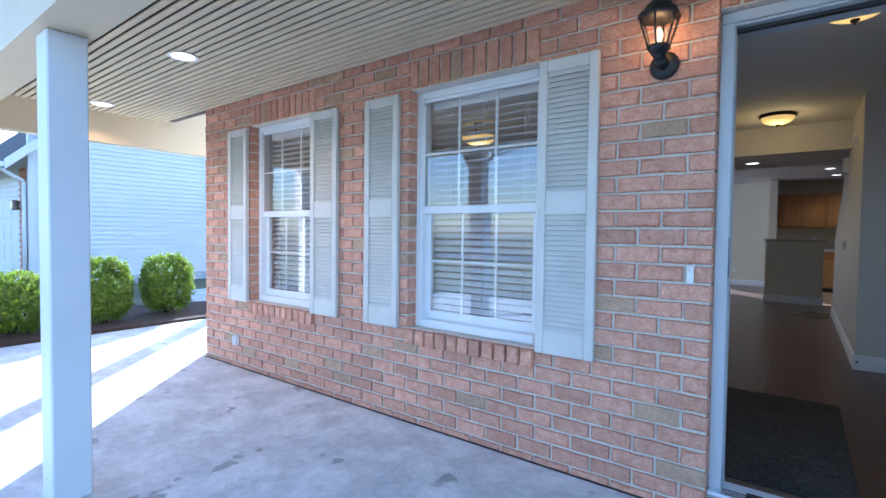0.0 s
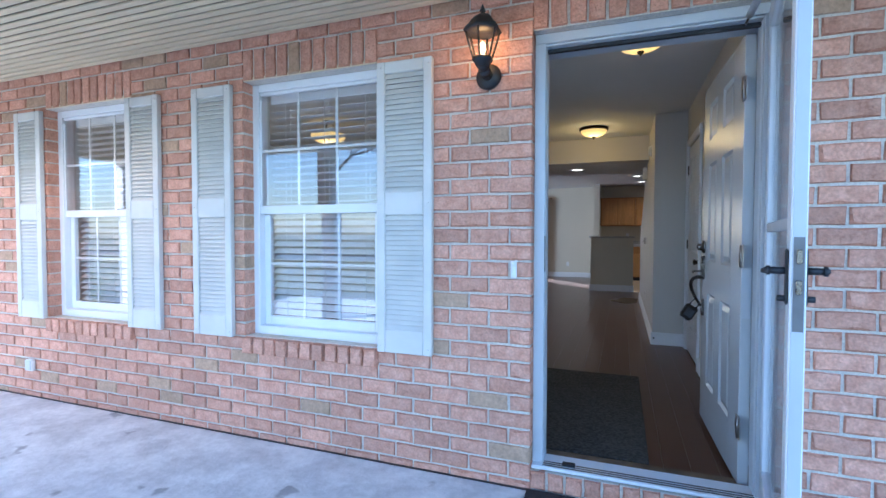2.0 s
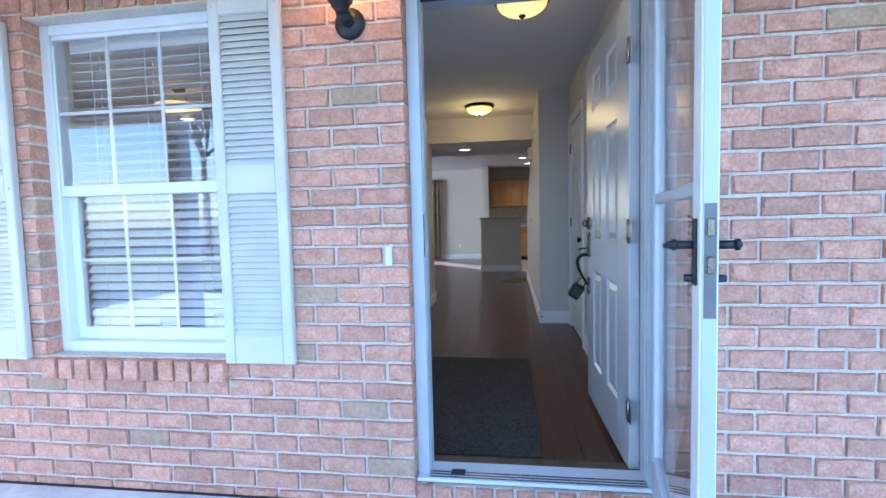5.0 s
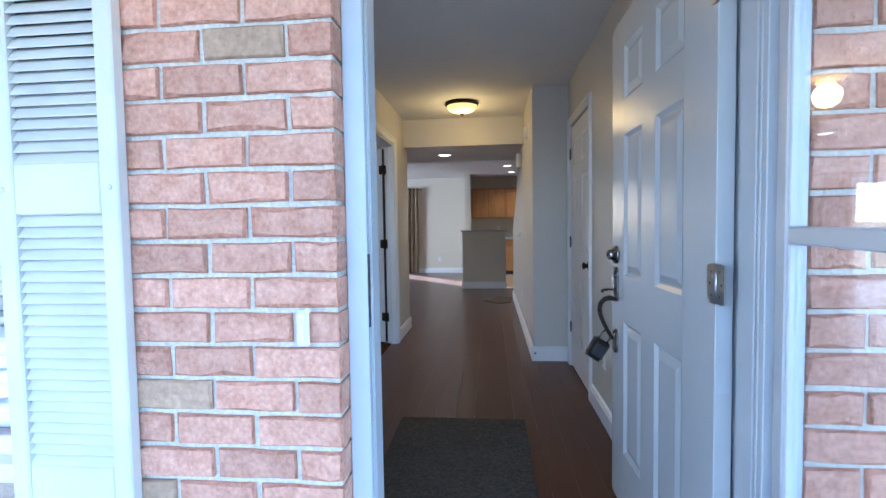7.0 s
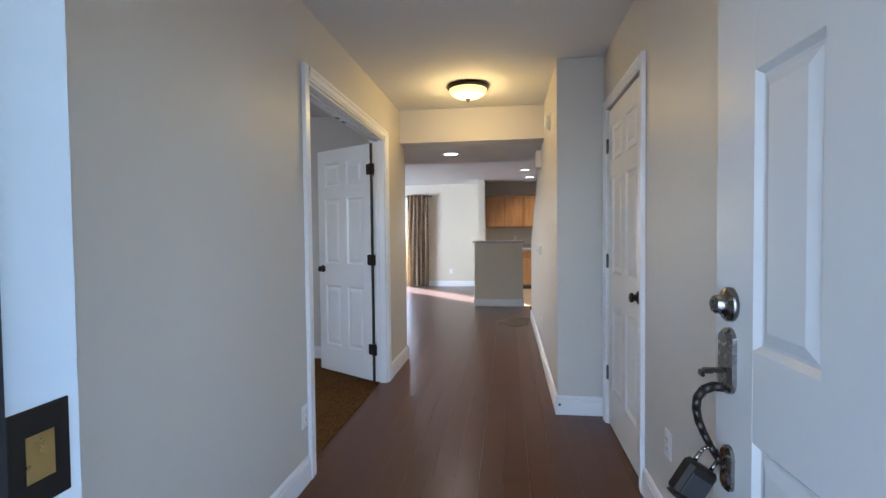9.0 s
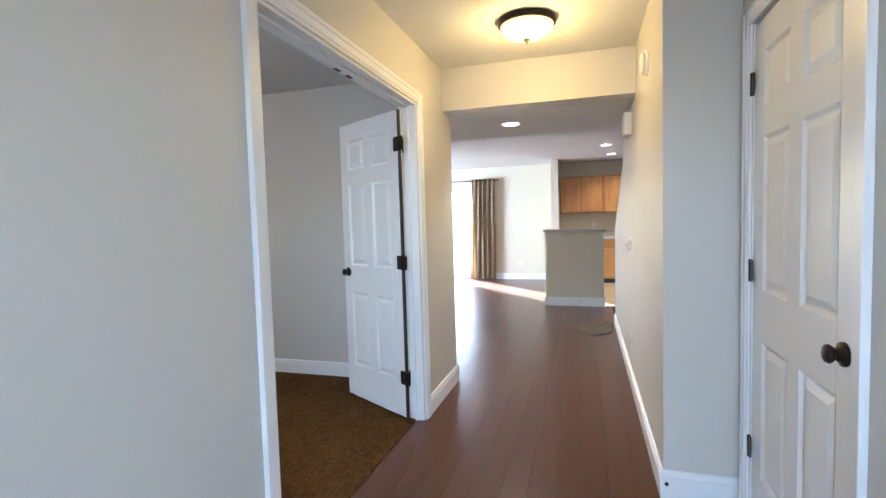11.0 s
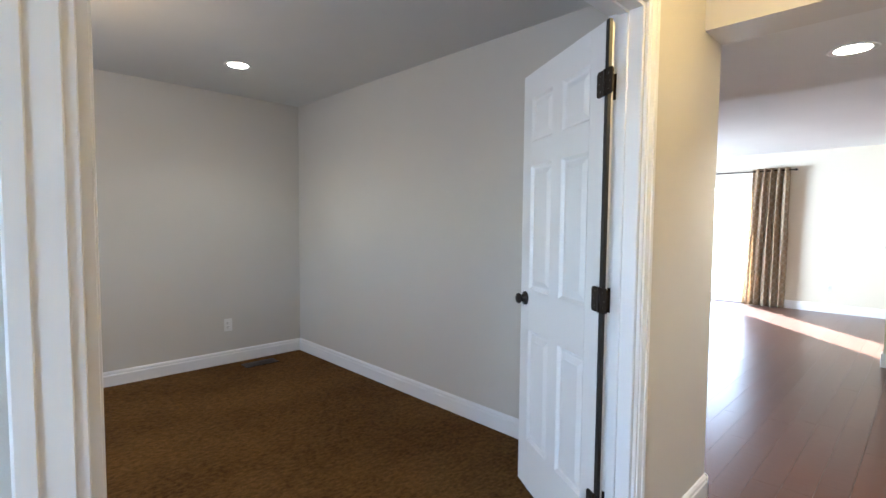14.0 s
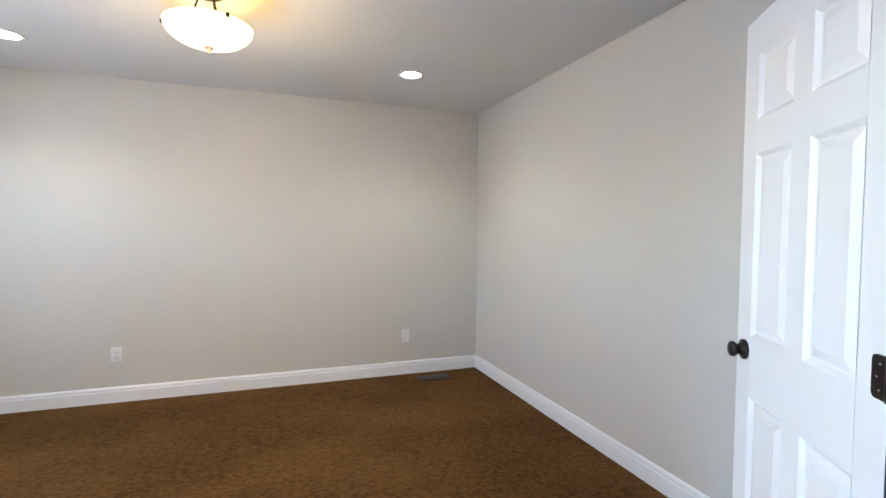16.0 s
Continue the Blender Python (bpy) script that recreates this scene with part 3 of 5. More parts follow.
# ---------------------------------------------------------------- windows, blinds, shutters
def window(name, x0, x1):
    w = structure(empty(name, ((x0 + x1) / 2, 2.52, WZ0), "", ""), "white vinyl double-hung window with grilles and blinds behind", "window")
    ox, oy, oz = w.location

    def b(nm, lo, hi, material, parent=w, bevel=0.004):
        return box(nm, (lo[0] - ox, lo[1] - oy, lo[2] - oz), (hi[0] - ox, hi[1] - oy, hi[2] - oz), material, parent, bevel)

    f = 0.048
    b("frame_side", (x0, 2.533, WZ0), (x0 + f, 2.618, WZ1), "vinyl")
    b("frame_side", (x1 - f, 2.533, WZ0), (x1, 2.618, WZ1), "vinyl")
    b("frame_head", (x0 + f, 2.533, WZ1 - 0.045), (x1 - f, 2.618, WZ1), "vinyl")
    b("frame_sill", (x0 + f, 2.525, WZ0), (x1 - f, 2.618, WZ0 + 0.05), "vinyl")
    b("head_flashing", (x0 - 0.02, 2.455, WZ1 + 0.001), (x1 + 0.02, 2.56, WZ1 + 0.02), "soffit", bevel=0.002)
    mid, in0, in1 = 1.313, x0 + f, x1 - f
    for nm, z0, z1, y, s in (("upper_sash", mid - 0.025, WZ1 - 0.045, 2.547, 0.010), ("lower_sash", WZ0 + 0.05, mid + 0.02, 2.580, 0.042)):
        sash = b(nm, (in0, y, z1 - (0.02 if s < 0.02 else 0.045)), (in1, y + 0.03, z1), "vinyl")
        for a, c in ((in0, in0 + s), (in1 - s, in1)):
            b("stile", (a, y, z0), (c, y + 0.03, z1 - 0.046), "vinyl", sash, 0.002)
        b("rail", (in0 + s, y, z0), (in1 - s, y + 0.03, z0 + (0.05 if s < 0.02 else 0.055)), "vinyl", sash, 0.003)
        g0, g1, h0, h1 = in0 + s, in1 - s, z0 + 0.05, z1 - 0.02
        for k in (1, 2):
            x = g0 + (g1 - g0) * k / 3
            b("grille_bar", (x - 0.008, y + 0.008, h0), (x + 0.008, y + 0.016, h1), "vinyl", sash, 0.001)
        z = (h0 + h1) / 2
        b("grille_bar", (g0, y + 0.0075, z - 0.008), (g1, y + 0.0165, z + 0.008), "vinyl", sash, 0.001)
        p = b("pane", (g0, y + 0.004, h0), (g1, y + 0.0065, h1), "glass", sash, 0)
        p.visible_shadow = False
    return w


def blind(x0, x1):
    cx, w = (x0 + x1) / 2, (x1 - x0) - 0.13
    t = empty("window_blind", (cx, 2.652, 0.60), "white two-inch slatted blind lowered behind the window", "blind", "window blinds")
    box("headrail", (-w / 2, -0.03, 1.37), (w / 2, 0.03, 1.43), "vinyl", t, 0.003)
    box("bottom_rail", (-w / 2, -0.025, 0.02), (w / 2, 0.025, 0.04), "vinyl", t, 0.004)
    z, first = 0.075, None
    while z < 1.36:
        tilt = -6 if z > 0.75 else 34
        if first is None:
            first = box("slat", (-w / 2, -0.024, -0.0015), (w / 2, 0.024, 0.0015), "vinyl", t)
            ob = first
        else:
            ob = new("slat", first.data)
            ob.parent = t
        ob.location, ob.rotation_euler = (0, 0, z), (radians(tilt), 0, 0)
        z += 0.043
    for x in (-w * 0.36, 0, w * 0.36):
        for y in (-0.024, 0.024):
            tube("ladder_cord", (x, y, 0.03), (x, y, 1.38), 0.0018, "vinyl", t, sides=5)
    return t


def shutter(x0, x1):
    cx, h, z0 = (x0 + x1) / 2, 1.51, 0.545
    w = x1 - x0
    t = empty("shutter", (cx, 2.448, z0), "weathered grey-white louvred plastic shutter screwed to the brick", "shutter", "window shutters")
    a, s = w / 2, 0.046
    for nm, lo, hi in (("stile", (-a, -0.034, 0), (-a + s, 0, h)), ("stile", (a - s, -0.034, 0), (a, 0, h)),
                       ("rail", (-a + s, -0.032, 0), (a - s, 0, 0.125)), ("rail", (-a + s, -0.032, 0.72), (a - s, 0, 0.84)), ("rail", (-a + s, -0.032, 1.449), (a - s, 0, h))):
        box(nm, lo, hi, "shutter", t, 0.004)
    # Black sheet paints the shade seen between the louvers.
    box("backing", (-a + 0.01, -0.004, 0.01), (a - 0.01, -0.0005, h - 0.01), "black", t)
    first = None
    for lo, hi in ((0.125, 0.72), (0.84, 1.449)):
        n = 23
        for k in range(n):
            z = lo + (k + 0.5) * (hi - lo) / n
            if first is None:
                first = box("louver", (-a + s, -0.017, -0.002), (a - s, 0.017, 0.002), "shutter", t, 0.001)
                ob = first
            else:
                ob = new("louver", first.data)
                ob.parent = t
            ob.location, ob.rotation_euler = (0, -0.0185, z), (radians(58), 0, 0)
    for x, z in ((-a + 0.02, 0.03), (a - 0.02, 0.03), (-a + 0.02, 0.78), (a - 0.02, 0.78), (-a + 0.02, h - 0.03), (a - 0.02, h - 0.03)):
        lathe("screw", [(0.001, 0), (0.006, 0), (0.005, 0.003), (0.001, 0.0035)], (x, -0.034, z), "shutter", t, Matrix.Rotation(radians(90), 4, "X"), sides=8)
    return t


for i, (a, b) in enumerate(WIN):
    window("window_%d" % (i + 1), a, b)
    blind(a, b)
for a, b in ((-3.775, -3.482), (-2.605, -2.308), (-2.022, -1.717), (-0.735, -0.425)):
    shutter(a, b)


# ---------------------------------------------------------------- panelled doors
def panel_door(name, w, h, t, material, label, category="door", panels=None, cols=None):
    """Six-panel leaf: x from the hinge edge, y through the thickness, z up."""
    d = empty(name, (0, 0, 0), label, category)
    st, ms, k = 0.125 * w / 0.91, 0.115 * w / 0.91, h / 2.02
    cols = cols or [(st, (w - ms) / 2), ((w + ms) / 2, w - st)]
    rows = panels or [(0.24, 0.79), (0.99, 1.58), (1.69, 1.90)]
    bm = bmesh.new()
    add_box(bm, (0, -t / 2, 0), (cols[0][0], t / 2, h), 0.002)
    add_box(bm, (cols[1][1], -t / 2, 0), (w, t / 2, h), 0.002)
    z = 0
    for a, b in rows + [(h / k, h / k)]:
        add_box(bm, (cols[0][0], -t / 2, z * k), (cols[1][1], t / 2, a * k if a * k < h else h))
        z = b
    for a, b in rows:
        add_box(bm, (cols[0][1], -t / 2, a * k), (cols[1][0], t / 2, b * k))
    leaf = part("leaf", bm, material, d)
    for a, b in rows:
        for c0, c1 in cols:
            bm = bmesh.new()
            lo, hi = (c0, a * k), (c1, b * k)
            for sgn in (-1, 1):
                levels = [(0.0, t / 2), (0.013, t / 2 - 0.011), (0.020, t / 2 - 0.011), (0.045, t / 2 - 0.002)]
                rings = [[bm.verts.new((x, sgn * y, z)) for x, z in ((lo[0] + e, lo[1] + e), (hi[0] - e, lo[1] + e), (hi[0] - e, hi[1] - e), (lo[0] + e, hi[1] - e))] for e, y in levels]
                for p, q in zip(rings, rings[1:]):
                    for j in range(4):
                        bm.faces.new((p[j], p[(j + 1) % 4], q[(j + 1) % 4], q[j]))
                bm.faces.new(rings[-1])
            part("panel", bm, material, d)
    return d


def knob(parent, x, z, y, side, material="metal"):
    turn = Matrix.Rotation(radians(90 * side), 4, "X")
    k = lathe("door_knob", [(0.001, 0.018), (0.014, 0.018), (0.011, 0.021), (0.011, 0.024), (0.021, 0.028), (0.026, 0.036), (0.023, 0.044), (0.014, 0.048), (0.001, 0.049)], (x, y, z), material, parent, turn, "dark bronze knob", 24)
    lathe("rosette", [(0.001, 0), (0.033, 0), (0.032, 0.008), (0.020, 0.012), (0.016, 0.024), (0.001, 0.024)], (x, y, z), material, k, turn, "", 24)
    return k


def hinge(parent, x, y, z, material="metal", h=0.09, leafs=((-1, 0), (0, 1)), wdt=0.032):
    """A butt hinge: a barrel at (x, y) and plates given by their directions in the plane."""
    bm = bmesh.new()
    add_tube(bm, (x, y, z - h / 2), (x, y, z + h / 2), 0.007, sides=10)
    hb = finish("hinge", bm, material, parent, "dark metal hinge" if material == "metal" else "", True)
    for dx, dy in leafs:
        nx, ny = -dy, dx
        bm, r = bmesh.new(), min(0.012, wdt * 0.4)
        ring = [(0, -h / 2), (wdt - r, -h / 2)] + [(wdt - r + r * math.sin(t), -h / 2 + r - r * math.cos(t)) for t in (0.5, 1.07, 1.57)]
        ring += [(wdt - r + r * math.cos(t), h / 2 - r + r * math.sin(t)) for t in (0, 0.5, 1.07)] + [(wdt - r, h / 2), (0, h / 2)]
        two = [[bm.verts.new((x + dx * u + nx * e, y + dy * u + ny * e, z + v)) for u, v in ring] for e in (-0.0022, 0.0022)]
        bm.faces.new(two[0])
        bm.faces.new(two[1])
        for k in range(len(ring)):
            m = (k + 1) % len(ring)
            bm.faces.new((two[0][k], two[0][m], two[1][m], two[1][k]))
        part("hinge_plate", bm, material, hb)
        for v in (-0.3, 0.0, 0.3):
            c = Vector((x + dx * wdt * (0.5 if v else 0.68), y + dy * wdt * (0.5 if v else 0.68), z + v * h))
            tube("screw", c - Vector((nx, ny, 0)) * 0.0028, c + Vector((nx, ny, 0)) * 0.0028, 0.0032, "nickel", hb, sides=8)
    return hb


# den double door: the far leaf stands open into the den
den_door = panel_door("den_door", 0.692, 1.99, 0.035, "door", "white six-panel den door standing open", "door")
DEN_ANG = math.degrees(math.atan2(6.578 - 6.232, -1.262 + 0.672))
den_door.matrix_world = pose(-0.672, 6.232, 0.028, 0, 0, DEN_ANG)
for z in (0.265, 1.02, 1.775):
    hinge(den_door, -0.010, 0.022, z, leafs=((1, 0), (-1, 0)), wdt=0.048)
# Black strip stands in for the shade in the gap beside the jamb.
box("hinge_edge", (-0.020, 0.004, 0), (-0.0001, 0.0165, 1.99), "black", den_door, label="black strip painting the shade in the hinge gap")
knob(den_door, 0.634, 0.925, 0.0175, -1)

# closet door in the entry wall
closet = panel_door("closet_door", 0.785, 2.02, 0.035, "door", "white six-panel closet door, closed", "door")
closet.matrix_world = pose(1.122, 5.57, 0.012, 0, 0, -90)
knob(closet, 0.722, 0.915, -0.0175, 1)
for z in (0.33, 1.06, 1.80):
    hinge(closet, -0.006, -0.026, z, leafs=((1, 0),), wdt=0.028)

# front door, open inwards along the entry wall
front = panel_door("front_door", 0.91, 2.02, 0.044, "steel_door", "pale grey six-panel steel front door standing open", "door", [(0.24, 0.79), (0.98, 1.55), (1.69, 1.90)], [(0.195, 0.41), (0.54, 0.745)])
front.matrix_world = pose(0.996, 2.658, 0.03, 0, 0, 91.7)
for z in (0.27, 1.04, 1.78):
    hinge(front, -0.012, 0.026, z, "hinge_steel", 0.10, ((1, 0), (-1, 0)), 0.042)
box("maker_label", (-0.0012, -0.017, 0.76), (-0.0002, 0.017, 0.98), "alu", front, label="blank grey-white paper label")
sx, fy = 0.838, 0.022
OUT = Matrix.Rotation(radians(-90), 4, "X")


def pill(bm, cx, cz, w, h, y0, y1, taper=0.004, n=8):
    """A rounded upright plate, drawn in a little at its outer face."""
    rings = []
    for y, e in ((y0, 0.0), (y0 + (y1 - y0) * 0.55, 0.0), (y1, taper)):
        r, hz = w / 2 - e, h / 2 - w / 2
        ring = [(cx + r * math.cos(t), cz + hz + r * math.sin(t)) for t in [math.pi * k / n for k in range(n + 1)]]
        ring += [(cx + r * math.cos(t), cz - hz + r * math.sin(t)) for t in [math.pi + math.pi * k / n for k in range(n + 1)]]
        rings.append([bm.verts.new((x, y, z)) for x, z in ring])
    for p, q in zip(rings, rings[1:]):
        for k in range(len(p)):
            j = (k + 1) % len(p)
            bm.faces.new((p[k], p[j], q[j], q[k]))
    bm.faces.new(rings[0])
    bm.faces.new(rings[-1])
    return bm


lock = lathe("deadbolt", [(0.001, 0), (0.039, 0), (0.039, 0.008), (0.034, 0.014), (0.022, 0.017), (0.021, 0.034), (0.018, 0.038), (0.001, 0.039)], (sx, fy, 1.062), "nickel", front, OUT, "aged nickel deadbolt", 24)
lathe("keyway", [(0.001, 0), (0.011, 0), (0.010, 0.003), (0.001, 0.004)], (sx, fy + 0.039, 1.062), "black", lock, OUT, "", 16)
hs = part("handle_plate", pill(bmesh.new(), sx, 0.935, 0.058, 0.150, fy, fy + 0.018, 0.008), "nickel", front, "aged nickel handle plate")
bm = bmesh.new()
for p, q in zip(((0.016, 0.912), (0.040, 0.914), (0.058, 0.910)), ((0.040, 0.914), (0.058, 0.910), (0.066, 0.902))):
    add_box(bm, (sx - 0.011, fy + min(p[0], q[0]), min(p[1], q[1]) - 0.003), (sx + 0.011, fy + max(p[0], q[0]), max(p[1], q[1]) + 0.003), 0.002)
part("thumb_latch", bm, "metal", hs)
bm = bmesh.new()
pts = [Vector((sx, fy + d, z)) for d, z in ((0.010, 0.874), (0.036, 0.876), (0.057, 0.868), (0.070, 0.850), (0.073, 0.825), (0.068, 0.798), (0.057, 0.770), (0.043, 0.742), (0.030, 0.718), (0.018, 0.700))]
for k, (p, q) in enumerate(zip(pts, pts[1:])):
    add_tube(bm, p, q + (q - p) * 0.10, 0.0115 - 0.0005 * k, 0.0110 - 0.0005 * k, 10)
part("grip", bm, "metal", hs, "curved dark grip", True)
part("grip_foot", pill(bmesh.new(), sx, 0.690, 0.046, 0.105, fy, fy + 0.014, 0.006), "nickel", hs)

lb = empty("lockbox", (0.897, 3.492, 0.735), "dark grey key lockbox hanging from the door grip", "lockbox")
lb.rotation_euler = (0, radians(33), radians(8))
bm = bmesh.new()
add_box(bm, (-0.036, -0.022, -0.098), (0.036, 0.022, -0.012), 0.009)
part("body", bm, "metal", lb)
bm = bmesh.new()
arc = [(0.022 * math.cos(math.pi * k / 8), 0.010 + 0.024 * math.sin(math.pi * k / 8)) for k in range(9)]
arc = [(0.022, -0.014)] + arc + [(-0.022, -0.014)]
for p, q in zip(arc, arc[1:]):
    add_tube(bm, (p[0], 0, p[1]), (q[0], 0, q[1]), 0.0045, sides=8)
part("shackle", bm, "nickel", lb, "steel shackle", True)
box("keypad_cover", (-0.026, -0.026, -0.088), (0.026, -0.0221, -0.034), "black", lb, 0.0015)
box("bottom_cap", (-0.030, -0.018, -0.104), (0.030, 0.018, -0.0981), "black", lb, 0.002)

# front door frame, threshold and storm door
ff = structure(empty("door_frame_front", (0.58, 2.5, 0.0), "", ""), "painted grey-white front door frame with storm-door channel", "door frame")


def fb(nm, lo, hi, material="alu", bevel=0.003, parent=ff, label=""):
    return box(nm, (lo[0] - 0.58, lo[1] - 2.5, lo[2]), (hi[0] - 0.58, hi[1] - 2.5, hi[2]), material, parent, bevel, label)


for s, a in ((1, DX0 + 0.007), (-1, DX1 - 0.007)):
    def side(d0, d1):
        return min(a + s * d0, a + s * d1), max(a + s * d0, a + s * d1)
    for nm, d0, d1, y0, y1, m in (("brick_mould", 0.0, 0.050, 2.512, 2.541, "alu"), ("mould_bead", 0.050, 0.053, 2.530, 2.541, "alu"), ("storm_seal", 0.0, 0.046, 2.5412, 2.551, "steel_grey"), ("jamb_stop", 0.0, 0.052, 2.5512, 2.622, "alu"), ("weatherstrip", 0.0, 0.045, 2.6222, 2.632, "black"), ("jamb", 0.0, 0.034, 2.6322, 2.70, "alu")):
        p, q = side(d0, d1)
        fb(nm, (p, y0, 0.053), (q, y1, DZ1 - 0.047), m, 0.002 if m != "black" else 0.0)
fb("head_mould", (DX0 + 0.008, 2.51, DZ1 - 0.046), (DX1 - 0.008, 2.585, DZ1 - 0.001))
fb("head_jamb", (DX0 + 0.044, 2.5855, DZ1 - 0.060), (DX1 - 0.044, 2.70, DZ1 - 0.001), "alu")
fb("head_channel", (DX0 + 0.042, 2.52, DZ1 - 0.058), (DX1 - 0.042, 2.585, DZ1 - 0.047), "alu")
fb("head_seal", (DX0 + 0.042, 2.56, DZ1 - 0.074), (DX1 - 0.042, 2.585, DZ1 - 0.0585), "black", 0)
fb("head_flashing", (DX0, 2.47, DZ1 + 0.001), (DX1, 2.56, DZ1 + 0.018), "soffit")
fb("threshold", (DX0 + 0.008, 2.47, 0.036), (DX1 - 0.008, 2.62, 0.052), "vinyl", 0.004, label="grey aluminium threshold")
fb("threshold_lip", (DX0 + 0.008, 2.621, 0.012), (DX1 - 0.008, 2.71, 0.036), "sill_wood", 0.006, label="worn brown wooden sill strip")
for i in range(3):
    fb("threshold_rib", (DX0 + 0.06, 2.485 + 0.02 * i, 0.0521), (DX1 - 0.06, 2.492 + 0.02 * i, 0.0555), "nickel", 0.001)
fb("storm_hinge_rail", (1.030, 2.496, 0.053), (1.061, 2.5095, 2.07))
fx = DX0 + 0.0571
sp = fb("storm_strike", (fx, 2.5135, 0.985), (fx + 0.0022, 2.5295, 1.16), "black", 0, label="black storm-door strike plate")
for z in (1.062, 1.008):
    fb("strike_hole", (fx + 0.0023, 2.517, z), (fx + 0.0032, 2.526, z + 0.028), "nickel", 0, sp, "bright latch slot")
fx = DX0 + 0.0411
for z0, z1 in ((1.055, 1.13), (0.925, 0.995)):
    sp = fb("strike_plate", (fx, 2.640, z0), (fx + 0.002, 2.688, z1), "metal", 0.0008, label="dark bronze strike plate")
    fb("strike_hole", (fx + 0.0021, 2.652, z0 + 0.02), (fx + 0.0028, 2.674, z1 - 0.02), "brass", 0, sp, "worn brass bolt hole")
fb("latch_plate", (0.215, 2.50, 0.0555), (0.275, 2.535, 0.066), "black", 0.003, label="small black closer bracket")

storm = empty("storm_door", (1.020, 2.49, 0.045), "white aluminium full-view storm door standing open", "storm door")
storm.rotation_euler = (0, 0, radians(180 + 79.8))
SW, SH, ST = 0.93, 2.03, 0.034


def sb(nm, lo, hi, material="alu", bevel=0.004, parent=storm, label=""):
    return box(nm, lo, hi, material, parent, bevel, label)


sb("hinge_stile", (0, 0, 0), (0.05, ST, SH))
sb("latch_stile", (SW - 0.085, 0, 0), (SW, ST, SH), "vinyl")
sb("top_rail", (0.05, 0, SH - 0.085), (SW - 0.085, ST, SH))
sb("bottom_rail", (0.05, 0, 0), (SW - 0.085, ST, 0.16))
sb("meeting_rail", (0.05, 0.004, 1.132), (SW - 0.085, ST - 0.004, 1.167))
for a, b in ((0.16, 1.132), (1.167, SH - 0.085)):
    for x in (0.05, SW - 0.094):
        sb("glazing_bead", (x, 0.003, a), (x + 0.009, ST + 0.002, b), "alu", 0.003)
    p = sb("pane", (0.059, 0.015, a), (SW - 0.1, 0.018, b), "storm_glass", 0)
    p.visible_shadow = False
sb("edge_channel", (SW, 0.004, 0), (SW + 0.006, ST - 0.004, SH), "alu", 0)
lp = sb("lock_plate", (SW + 0.0061, 0.006, 0.885), (SW + 0.0081, 0.028, 1.115), "steel_grey", 0, label="brushed grey steel lock plate")
for z in (1.05, 0.975):
    sb("latch_bolt", (SW + 0.0081, 0.011, z), (SW + 0.017, 0.023, z + 0.035), "nickel", 0.002, lp)
for y, s in ((0.0, -1), (ST, 1)):
    bm = bmesh.new()
    add_tube(bm, (SW - 0.042, y, 1.03), (SW - 0.042, y + s * 0.042, 1.03), 0.009, sides=12)
    add_tube(bm, (SW - 0.042, y + s * 0.038, 1.03), (SW - 0.042, y + s * 0.046, 1.03), 0.012, sides=12)
    add_tube(bm, (SW - 0.045, y + s * 0.042, 1.03), (SW - 0.145, y + s * 0.046, 1.022), 0.010, 0.007, 12)
    h = finish("lever_handle", bm, "black", storm, "black lever handle", True)
    box("handle_plate", (SW - 0.06, min(y, y + s * 0.006), 0.945), (SW - 0.026, max(y, y + s * 0.006), 1.085), "black", h, 0.004)
    tube("thumb_turn", (SW - 0.042, y, 0.96), (SW - 0.042, y + s * 0.022, 0.96), 0.008, "black", h)
tube("closer_cylinder", (0.34, ST + 0.03, 0.10), (0.62, ST + 0.035, 0.10), 0.016, "alu", storm)
tube("closer_rod", (0.02, ST + 0.09, 0.10), (0.34, ST + 0.03, 0.10), 0.005, "nickel", storm)
C0, C1 = storm.matrix_basis.inverted() @ Vector((0.945, 2.528, 2.045)), storm.matrix_basis.inverted() @ Vector((0.925, 2.05, 2.045))
tube("closer_cylinder", C0 + (C1 - C0) * 0.2, C1, 0.014, "alu", storm)
tube("closer_rod", C0, C0 + (C1 - C0) * 0.22, 0.005, "nickel", storm)
for z in (0.2, 1.0, 1.85):
    tube("hinge_knuckle", (-0.004, ST / 2, z - 0.04), (-0.004, ST / 2, z + 0.04), 0.007, "alu", storm)

dm = empty("doormat", (0.49, 2.18, PZ), "black ribbed rubber doormat on the concrete", "doormat")
box("border", (-0.43, -0.27, 0), (0.43, 0.255, 0.012), "rubber", dm, 0.004)
box("insert", (-0.33, -0.18, 0.0122), (0.33, 0.16, 0.016), "rug", dm, 0.002, "grey fibre insert")
rug = tagged(box("entry_rug", (-0.16, 2.78, 0.0005), (0.615, 4.36, 0.011), "rug", None, 0.004), "dark grey woven runner rug on the wood floor", "rug")

# ---------------------------------------------------------------- porch fixtures
lan = empty("wall_lantern", (-0.14, 2.448, 1.925), "black metal wall lantern with a lit bulb", "wall lantern")
lathe("back_plate", [(0.001, 0), (0.062, 0), (0.060, 0.012), (0.045, 0.026), (0.001, 0.030)], (0, 0, 0), "black", lan, Matrix.Rotation(radians(90), 4, "X"))
bm = bmesh.new()
arc = [Vector((0, -0.015, 0.0)), Vector((0, -0.05, 0.002)), Vector((0, -0.088, 0.010)), Vector((0, -0.108, 0.030))]
for p, q in zip(arc, arc[1:]):
    add_tube(bm, p, q + (q - p) * 0.12, 0.026, 0.027, 12)
part("arm", bm, "black", lan, "", True)
C = Vector((0, -0.115, 0))
HEX = Matrix.Rotation(radians(30), 4, "Z")
